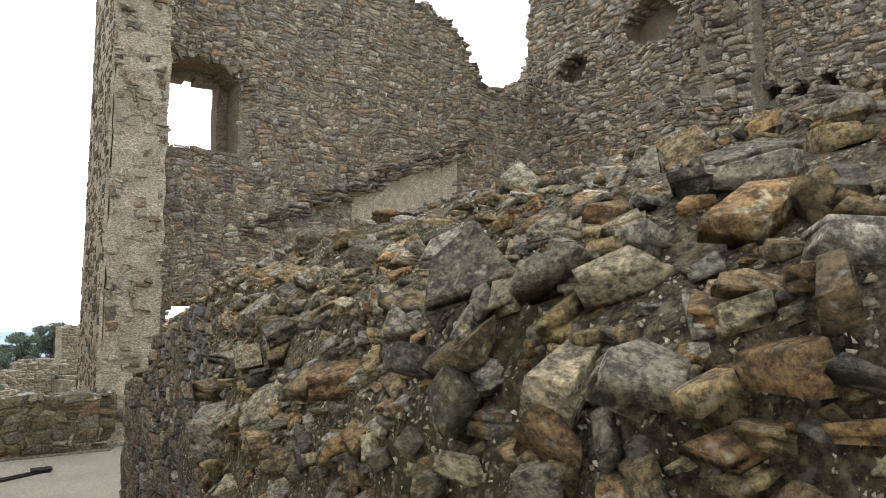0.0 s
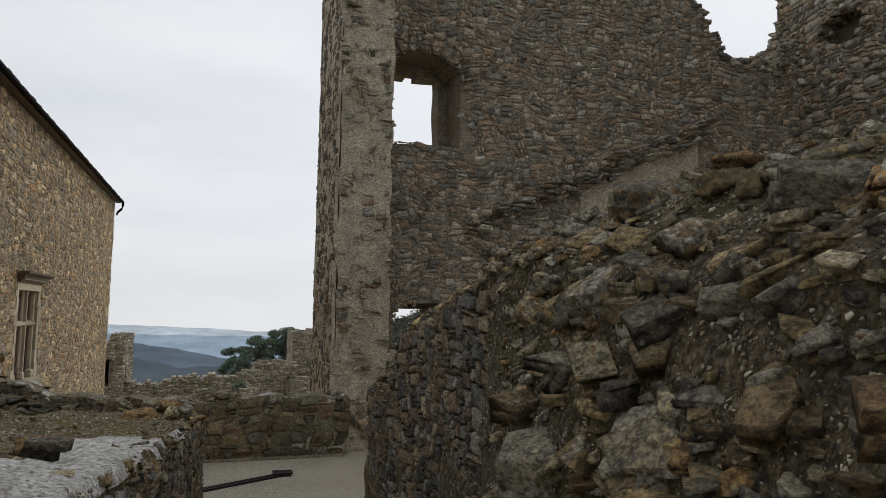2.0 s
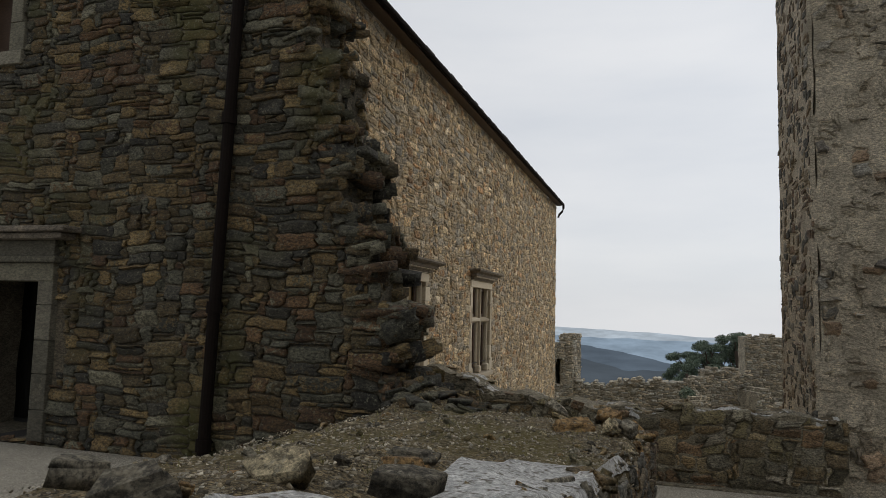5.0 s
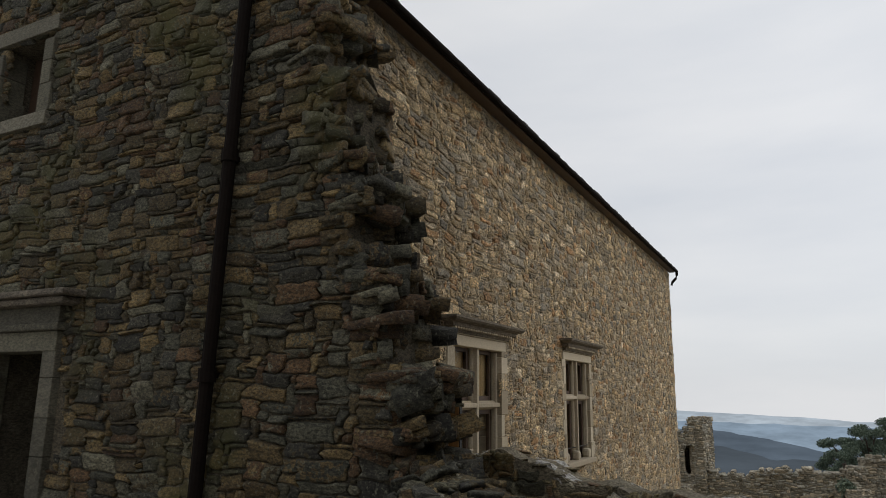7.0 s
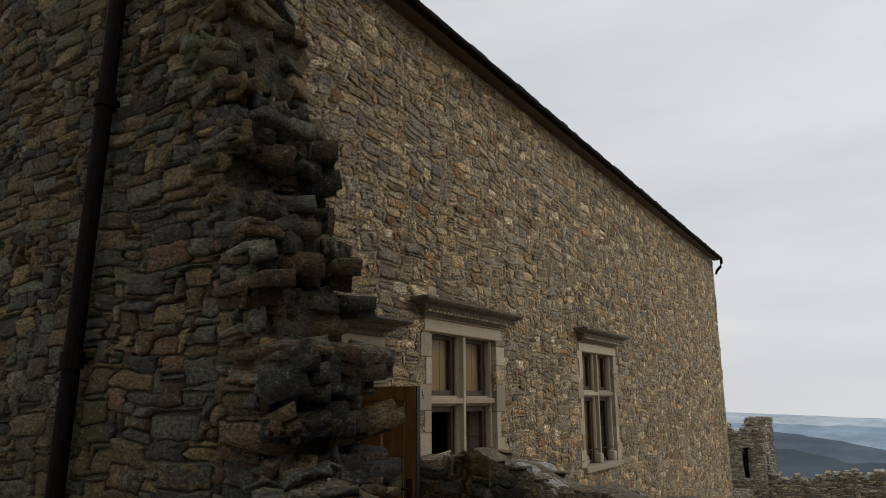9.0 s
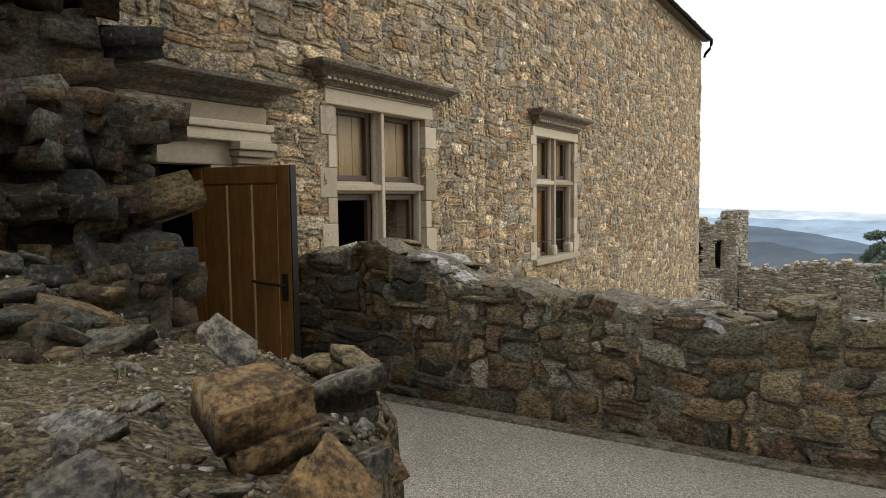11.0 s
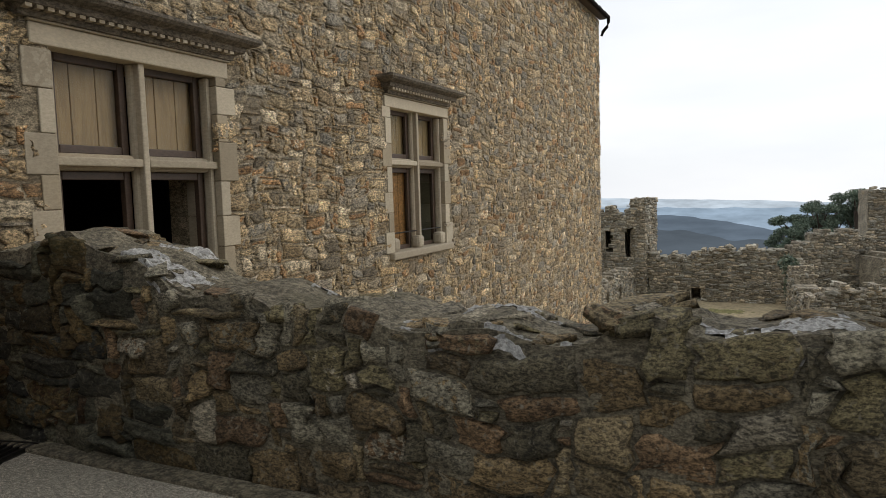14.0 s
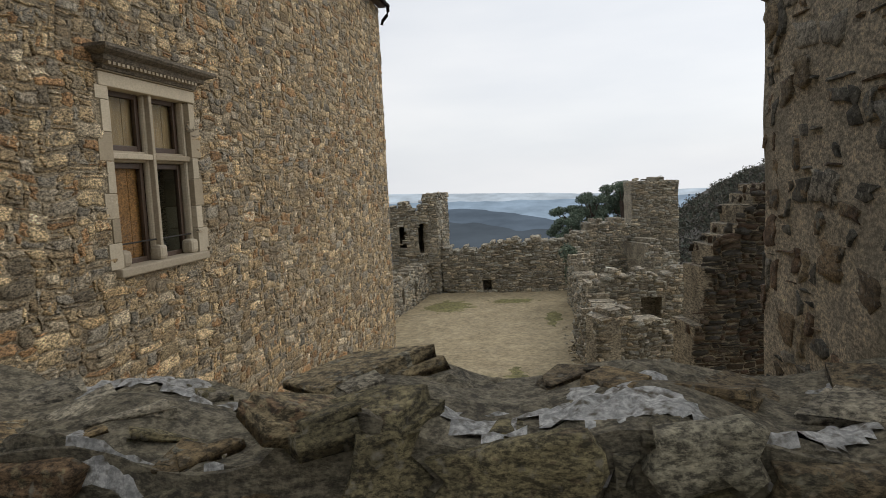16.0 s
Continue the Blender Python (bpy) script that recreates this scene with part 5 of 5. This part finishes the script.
pipe = thing("drain_pipe", "dark brown iron rain pipe with collars", "pipe")
part("tube", tube([(pipe_x(-0.4), DY - 0.13, -0.4), (pipe_x(8.6), DY - 0.13, 8.6)], 0.062, 12), PIPE, pipe)
for z in (-0.2, 1.2, 3.19, 5.2, 7.2):
    collar = part("collar", tube([(pipe_x(z), DY - 0.13, z - 0.06), (pipe_x(z), DY - 0.13, z + 0.06)], 0.08, 12), PIPE, pipe)
    part("bracket", block(pipe_x(z) - 0.02, pipe_x(z) + 0.02, DY - 0.1, DY + 0.02, z - 0.02, z + 0.02), PIPE, collar)
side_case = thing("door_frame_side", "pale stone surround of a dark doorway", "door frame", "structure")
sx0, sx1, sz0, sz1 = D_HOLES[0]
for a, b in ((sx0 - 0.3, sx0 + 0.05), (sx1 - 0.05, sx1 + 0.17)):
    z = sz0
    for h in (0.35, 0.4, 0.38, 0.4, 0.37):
        part("jamb_block", block(a, b, DY - 0.09, DY + 0.3, z, z + h - 0.004, 0.01), DARK_DRESSED, side_case)
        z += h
part("lintel", block(sx0 - 0.3, sx1 + 0.17, DY - 0.10, DY + 0.3, sz1 - 0.05, sz1 + 0.16, 0.01), DARK_DRESSED, side_case)
part("architrave", block(sx0 - 0.36, sx1 + 0.24, DY - 0.16, DY + 0.3, sz1 + 0.162, sz1 + 0.24, 0.02), DARK_DRESSED, side_case)
part("frieze", block(sx0 - 0.3, sx1 + 0.17, DY - 0.10, DY + 0.3, sz1 + 0.242, sz1 + 0.42, 0.01), DARK_DRESSED, side_case)
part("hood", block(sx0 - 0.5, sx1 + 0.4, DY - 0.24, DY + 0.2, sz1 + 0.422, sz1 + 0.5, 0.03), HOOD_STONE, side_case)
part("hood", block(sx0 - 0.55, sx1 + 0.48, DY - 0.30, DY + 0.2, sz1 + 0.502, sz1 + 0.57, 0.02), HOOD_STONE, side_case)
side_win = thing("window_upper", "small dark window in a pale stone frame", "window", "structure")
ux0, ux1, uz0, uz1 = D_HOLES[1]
part("lintel", block(ux0 - 0.2, ux1 + 0.18, DY - 0.07, DY + 0.25, uz1, uz1 + 0.2, 0.01), DARK_DRESSED, side_win)
part("window_sill", block(ux0 - 0.2, ux1 + 0.18, DY - 0.09, DY + 0.25, uz0 - 0.17, uz0, 0.01), DARK_DRESSED, side_win)
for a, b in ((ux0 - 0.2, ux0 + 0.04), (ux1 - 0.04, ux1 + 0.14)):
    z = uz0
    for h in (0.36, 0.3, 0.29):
        part("jamb_block", block(a, b + (0.05 if h > 0.35 else 0), DY - 0.07, DY + 0.25, z + 0.002, z + h - 0.003, 0.01), DARK_DRESSED, side_win)
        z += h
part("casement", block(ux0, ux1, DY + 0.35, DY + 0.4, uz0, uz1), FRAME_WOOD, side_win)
# surfaces behind the doorway, painted near-black for the shade inside
dark_room = part("wall_behind_doorway", block(-12, -6, DY + 1.9, DY + 2.0, -1, 7), DEEP_SHADE, None)
tagged(dark_room, "wall inside the doorway, coloured near-black as unlit", "wall", kind="structure")
dark_floor = part("floor_behind_doorway", block(-12, -6, DY, DY + 2.0, -0.6, -0.36), DEEP_SHADE, None)
tagged(dark_floor, "floor inside the doorway, coloured near-black as unlit", "floor", kind="structure")
dark_top = part("ceiling_behind_doorway", block(-12, -6, DY + 0.9, DY + 2.0, 2.2, 2.3), DEEP_SHADE, None)
tagged(dark_top, "ceiling inside the doorway, coloured near-black as unlit", "ceiling", kind="structure")

# ---- courtyard ruins ----
RUIN = mat("courtyard_masonry", [(0.192, 0.170, 0.126), (0.343, 0.298, 0.217), (0.272, 0.258, 0.212), (0.454, 0.379, 0.266), (0.382, 0.360, 0.293)], vary=0.7, bump=0.8, contrast=0.6)
RUIN_MORTAR = mat("courtyard_mortar", [(0.190, 0.164, 0.121), (0.396, 0.344, 0.250)], bump=1.0, contrast=0.8, fine=8, layers=3)
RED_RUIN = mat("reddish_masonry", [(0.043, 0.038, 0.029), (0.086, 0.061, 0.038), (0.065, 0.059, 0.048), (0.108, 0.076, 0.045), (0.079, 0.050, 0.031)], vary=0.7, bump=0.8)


def ruin(name, a, b, base, tops, thick, label, seed, holes=(), stone=RUIN, cell=(0.09, 0.052), niche=False):
    """A ruined wall from a to b with a broken top; its face lies to the right hand of a-to-b turned about."""
    rng = np.random.default_rng(seed)
    a, b = Vector((*a, base)), Vector((*b, base))
    length = (b - a).length
    m = face(a, b - a, (0, 0, 1))
    us, zs = [t[0] * length for t in tops], [t[1] - base for t in tops]

    def keep(u, v):
        ok = v < np.interp(u, us, zs) + 0.12 * np.sin(u * 5 + seed) + 0.08 * np.sin(u * 13)
        for u0, u1, v0, v1 in holes:
            ok &= ~((u > u0) & (u < u1) & (v > v0 - base) & (v < v1 - base))
        return ok

    wall = thing(name, label, "ruined wall", "structure")
    body, rims = core("wall_body", m, lines(0, length, 0.2, *[h[k] for h in holes for k in (0, 1)]), lines(0, max(zs) + 0.3, 0.2, *[h[k] - base for h in holes for k in (2, 3)]), keep, thick, RUIN_MORTAR, wall, rough=0.05)
    arr = lay(length, max(zs) + 0.2, cell, (2, 5), (1, 3), rng, lambda u, v, w, h: keep(u, v))
    set_stones(wall, m, arr, 0.05, stone, rng, gap=0.022, detail=0)
    # added slabs shut the openings at the back, to block light and keep them dark
    for u0, u1, v0, v1 in holes if niche else ():
        core("niche_back", m @ Matrix.Translation((0, 0, 0.12 - thick)), [u0 - 0.05, u1 + 0.05], [v0 - base - 0.05, v1 - base + 0.05], lambda u, v: u > -1, 0.1, RUIN_MORTAR, wall)
    rim_stones(wall, m, rims, thick, stone, rng, 0.34, lambda u, v, p, q: q > 0)
    return wall


ruin("wall_curtain", (-6.2, 48.6), (2.6, 48.6), -5.7, ((0, -3.2), (0.3, -3.25), (0.45, -2.9), (0.62, -2.75), (0.8, -2.95), (1, -3.0)), 1.2, "weathered grey curtain wall closing the courtyard", 41, ((0.3, 0.85, -5.6, -4.2), (3.0, 3.5, -5.58, -4.9)), niche=True)
ruin("wall_corner_tower", (-8.0, 47.9), (-5.5, 48.3), -5.7, ((0, -0.75), (0.35, -0.6), (0.5, -0.85), (0.66, -0.8), (0.7, -0.3), (1, -0.2)), 2.2, "broken grey corner tower with slit windows", 42, ((0.45, 0.85, -3.0, -1.8), (1.5, 2.0, -3.3, -1.7)), niche=True)
ruin("wall_corner_tower_flank", (-5.5, 48.3), (-5.2, 50.4), -5.7, ((0, -0.2), (1, -0.35)), 0.8, "broken grey flank of the corner tower", 49, ((0.5, 0.8, -3.0, -2.0),))
ruin("wall_court_side", (-6.9, 33.5), (-6.1, 48.2), -5.7, ((0, -4.0), (0.5, -4.0), (1, -3.9)), 0.8, "low grey courtyard wall with loopholes", 43, tuple((2 + 2.4 * k, 2.5 + 2.4 * k, -5.2, -4.4) for k in range(5)))
ruin("wall_keep", (5.0, 50.8), (7.5, 51.0), -6.0, ((0, -0.05), (0.5, 0.1), (1, 0.08)), 2.4, "tall square grey ruined turret", 44)
ruin("wall_keep_flank", (1.6, 48.2), (5.2, 49.6), -6.0, ((0, -3.0), (0.1, -2.4), (0.4, -2.0), (0.75, -1.95), (1, -2.4)), 1.0, "broken grey wall beside the turret with a doorway", 45, ((3.0, 3.5, -4.4, -3.0),))
ruin("wall_keep_buttress", (5.2, 47.6), (7.3, 48.6), -6.0, ((0, -3.3), (0.3, -3.0), (1, -4.6)), 1.6, "broken grey buttress under the turret", 50)
ruin("wall_court_east", (1.3, 45.0), (2.0, 36.0), -5.7, ((0, -3.2), (0.2, -3.4), (0.5, -4.0), (1, -4.2)), 0.8, "pale rough wall along the courtyard", 46)
ruin("wall_middle", (1.9, 38.0), (5.6, 38.6), -6.2, ((0, -3.6), (0.3, -3.3), (0.7, -3.4), (1, -3.2)), 0.9, "grey ruined cross wall with a dark arch", 47, ((2.0, 2.8, -5.2, -4.2),), niche=True)
ruin("wall_near", (1.9, 32.4), (4.8, 33.6), -6.2, ((0, -3.75), (0.2, -3.65), (0.5, -3.8), (0.75, -4.5), (1, -4.9)), 0.8, "dark ruined wall stump beside the courtyard", 48)
ruin("wall_near_return", (1.3, 35.6), (1.9, 32.4), -6.2, ((0, -4.3), (1, -3.75)), 0.7, "pale end of the ruined stump", 53)
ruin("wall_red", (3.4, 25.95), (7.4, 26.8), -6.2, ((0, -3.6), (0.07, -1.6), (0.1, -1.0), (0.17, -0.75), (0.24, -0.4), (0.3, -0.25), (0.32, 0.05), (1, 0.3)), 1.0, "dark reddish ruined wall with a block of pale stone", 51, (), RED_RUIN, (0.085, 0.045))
pit = sheet("ground_ruins", lines(1.6, 14, 1.0), lines(25, 52, 1.0), lambda x, y: -5.9 + 0.9 * max(0, min(1, (y - 36) / 10)) + 0.25 * noise.noise((x * 0.6, y * 0.6, 3)), RUBBLE_EARTH)
tagged(pit, "rough earth between the ruins", "ground", kind="structure")
rng = np.random.default_rng(61)
heap = thing("fallen_stones", "scattered fallen stones along the courtyard edge", "stones", "stuff")
mats = [(Matrix.LocRotScale((rng.normal(1.35, 0.22), rng.uniform(27, 40), -5.58), Euler((0, 0, rng.uniform(0, 6))), (rng.uniform(0.08, 0.3), rng.uniform(0.08, 0.26), rng.uniform(0.04, 0.12))), kind_of(rng)) for _ in range(170)]
scatter(heap, mats, PALE_GRAVEL, 0)
# low moss cushions in the trodden earth
rng = np.random.default_rng(67)
for cx, cy, wide, deep in ((-4.6, 44.6, 1.3, 1.5), (-1.5, 45.8, 1.2, 0.6), (-0.55, 32.2, 0.42, 1.3), (-1.7, 30.6, 0.55, 0.7), (0.15, 29.2, 0.35, 0.9), (0.6, 41.5, 0.35, 1.6)):
    pv, pf = [], []
    for i in range(25):
        for j in range(25):
            a, b = i / 12 - 1, j / 12 - 1
            x, y = cx + a * wide * 1.3, cy + b * deep * 1.3
            ground = -5.58 + 0.06 * noise.noise((x * 0.3, y * 0.3, 0))
            lift = 1 - math.hypot(a, b) * 1.25 + 0.5 * noise.noise((x * 2.2, y * 2.2, 4)) + 0.45 * noise.noise((x * 7, y * 7, 1))
            pv.append((x, y, ground + max(-0.06, min(0.03, 0.05 * lift - 0.012)) + 0.006))
    pf = [(i * 25 + j, (i + 1) * 25 + j, (i + 1) * 25 + j + 1, i * 25 + j + 1) for i in range(24) for j in range(24)]
    link_mesh("moss_patch", pv, pf, COURT_MOSS, court, "low olive moss growing in the earth", smooth=True)


# ---- trees and distance ----
def leaf_cloud(name, centres, radii, count, size, material, rng, parent):
    """Clumps of small leaf faces round limb ends."""
    vs = []
    for (c, r) in zip(centres, radii):
        d = rng.normal(0, 1, (count, 3))
        d /= np.linalg.norm(d, axis=1)[:, None]
        p = np.array(c) + d * (np.array(r) * (rng.random((count, 1)) ** 0.45))
        a, b = rng.normal(0, size, (count, 3)), rng.normal(0, size, (count, 3))
        vs.append(np.stack([p - a, p + b, p + a, p - b * 0.6], 1).reshape(-1, 3))
    v = np.concatenate(vs)
    q = np.arange(len(v)).reshape(-1, 4)
    tris = np.concatenate([q[:, :3], q[:, [0, 2, 3]]])
    ob = new(name, tri_mesh(name, v, tris, material))
    ob.parent = parent
    return ob


def pine(at, height, spread, seed):
    rng = np.random.default_rng(seed)
    tree = thing("pine_tree", "dark green umbrella pine beyond the ruins", "tree", group="pines", at=at)
    bend = rng.normal(0, 0.05 * height, 2)
    top = (bend[0], bend[1], height * 0.82)
    part("trunk", tube([(0, 0, -6), (bend[0] * 0.2, bend[1] * 0.2, height * 0.3), (bend[0] * 0.7, bend[1] * 0.7, height * 0.6), top], 0.018 * height + 0.05, 7), BARK, tree)
    cs, rs_ = [], []
    for k in range(11):
        a, r = rng.uniform(0, 6.28), spread * rng.uniform(0.2, 1)
        e = (top[0] + r * math.cos(a), top[1] + r * math.sin(a), height * rng.uniform(0.62, 1.0))
        part("limb", tube([(bend[0] * 0.7, bend[1] * 0.7, height * rng.uniform(0.45, 0.7)), ((top[0] + e[0]) / 2, (top[1] + e[1]) / 2, e[2] - 0.1 * height), e], 0.05, 5), BARK, tree)
        cs.append(e)
        rs_.append((spread * 0.31, spread * 0.31, spread * 0.19))
    leaf_cloud("crown", cs, rs_, 900, spread * 0.019, HAZY_PINE, rng, tree)


for k, (x, y, z, h, w) in enumerate(((2.2, 72, -9.0, 6.0, 2.0), (4.2, 74, -9.0, 7.4, 2.2), (5.8, 76, -9.0, 8.2, 2.4), (7.2, 74, -9.0, 8.6, 2.3), (8.8, 76, -9.0, 8.0, 2.3), (2.6, 78, -9, 6.4, 2.2))):
    pine((x, y, z), h, w, 70 + k)

hill = thing("hill_wooded", "dark wooded hillside above the ruins", "hill", "structure")
HX, HY = lines(8, 140, 4), lines(85, 260, 5)


def hill_z(x, y):
    u = x - 0.17 * (y - 20)
    return -22 + 30 * (1 - math.exp(-max(0, u + 6) / 26)) + min(0, (y - 130) * 0.05) + 1.5 * noise.noise((x * 0.05, y * 0.05, 0))


hv = [(x, y, hill_z(x, y)) for y in HY for x in HX]
nh = len(HX)
link_mesh("hillside", hv, [(j * nh + i, j * nh + i + 1, (j + 1) * nh + i + 1, (j + 1) * nh + i) for j in range(len(HY) - 1) for i in range(nh - 1)], HILL_WOODS, hill)
rng = np.random.default_rng(90)
cs = [(x, y, hill_z(x, y) + rng.uniform(0.3, 1.8)) for x, y in zip(rng.uniform(8, 110, 1500), rng.uniform(86, 220, 1500))]
tagged(leaf_cloud("tree_crowns", cs, [(rng.uniform(1.2, 2.8),) * 2 + (rng.uniform(1.2, 2.6),) for _ in cs], 85, 0.16, HILL_WOODS, rng, hill), kind="stuff")


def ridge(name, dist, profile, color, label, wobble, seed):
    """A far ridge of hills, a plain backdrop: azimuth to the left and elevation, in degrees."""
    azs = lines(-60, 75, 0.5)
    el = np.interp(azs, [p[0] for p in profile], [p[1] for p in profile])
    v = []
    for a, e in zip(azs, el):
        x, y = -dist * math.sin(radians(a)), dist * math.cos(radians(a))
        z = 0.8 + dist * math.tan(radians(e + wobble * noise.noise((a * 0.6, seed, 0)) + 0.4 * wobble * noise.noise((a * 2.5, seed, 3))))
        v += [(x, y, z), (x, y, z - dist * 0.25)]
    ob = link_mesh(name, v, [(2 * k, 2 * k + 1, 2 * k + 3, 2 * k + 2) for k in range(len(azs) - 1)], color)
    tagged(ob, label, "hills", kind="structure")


# glowing backdrops; farther ridges get paler, bluer colour as painted haze
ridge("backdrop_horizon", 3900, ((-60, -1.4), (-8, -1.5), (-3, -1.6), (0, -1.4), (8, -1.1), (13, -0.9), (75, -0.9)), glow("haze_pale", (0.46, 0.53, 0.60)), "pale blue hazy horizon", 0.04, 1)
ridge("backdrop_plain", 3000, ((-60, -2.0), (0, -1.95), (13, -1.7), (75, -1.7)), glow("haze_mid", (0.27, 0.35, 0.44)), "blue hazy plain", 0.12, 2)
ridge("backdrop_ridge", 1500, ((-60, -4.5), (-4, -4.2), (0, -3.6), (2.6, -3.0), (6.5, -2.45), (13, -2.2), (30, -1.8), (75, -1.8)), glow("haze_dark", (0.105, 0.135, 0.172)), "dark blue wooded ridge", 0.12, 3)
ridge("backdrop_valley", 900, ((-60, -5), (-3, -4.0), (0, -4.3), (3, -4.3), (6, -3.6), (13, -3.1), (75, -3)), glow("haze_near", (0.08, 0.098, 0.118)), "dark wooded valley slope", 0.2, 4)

# ---- small plants ----
FERN = mat("fern_leaf", [(0.05, 0.11, 0.025), (0.10, 0.19, 0.05)], vary=0.6, bump=0, contrast=0.2)
rng = np.random.default_rng(101)
fern = thing("fern", "small bright green fern growing in the rubble", "plant", at=(1.2, 1.86, 1.06))
for k in range(9):
    a, reach, rise = rng.uniform(0, 6.28), rng.uniform(0.08, 0.15), rng.uniform(0.04, 0.1)
    bm = bmesh.new()
    spine = [Vector((math.cos(a) * reach * q - 0.04 * q, math.sin(a) * reach * q, rise * math.sin(q * 2.2))) for q in (0, 0.2, 0.4, 0.6, 0.8, 1.0)]
    side = Vector((-math.sin(a), math.cos(a), 0))
    for q in range(5):
        for sgn in (-1, 1):
            p, r = spine[q], spine[q + 1]
            tip = (p + r) / 2 + side * sgn * 0.035 * (1 - q / 6) + Vector((0, 0, 0.004))
            bm.faces.new([bm.verts.new(v) for v in (p, tip, r)])
    part("frond", bm, FERN, fern)
ivy = thing("ivy_bush", "dark green ivy on the broken courtyard wall", "plant", at=(1.45, 44.9, -3.3))
leaf_cloud("leaves", [(0, 0, 0), (0.15, -0.2, -0.5), (0.1, 0, -1.0), (-0.1, -0.1, 0.2)], [(0.45, 0.4, 0.4)] * 4, 260, 0.05, HAZY_PINE, rng, ivy)
part("stem", tube([(0.1, 0, -2.2), (0.1, 0, -0.8), (0, 0, 0.1)], 0.04, 6), BARK, ivy)
weeds = thing("wall_weeds", "sparse dry grass tufts on the low wall", "grass", "stuff")
gv = []
for _ in range(90):
    y = rng.uniform(5.5, 9.9)
    c = low_point(rng.uniform(0.28, 0.7), y)
    for _ in range(9):
        a, h, lean = rng.uniform(0, 6.28), rng.uniform(0.015, 0.05), rng.uniform(0.005, 0.03)
        d = Vector((math.cos(a), math.sin(a), 0))
        b = c + Vector((rng.normal(0, 0.012), rng.normal(0, 0.012), -0.003))
        w = d.cross(Vector((0, 0, 1))) * 0.0018
        gv += [b - w, b + w, b + d * lean + Vector((0, 0, h))]
ob = new("grass_blades", tri_mesh("grass_blades", [tuple(v) for v in gv], np.arange(len(gv)).reshape(-1, 3), mat("dry_grass", [(0.16, 0.15, 0.05), (0.30, 0.27, 0.11)], vary=0.6, bump=0, contrast=0.2)))
ob.parent = weeds
tagged(ob, kind="stuff")
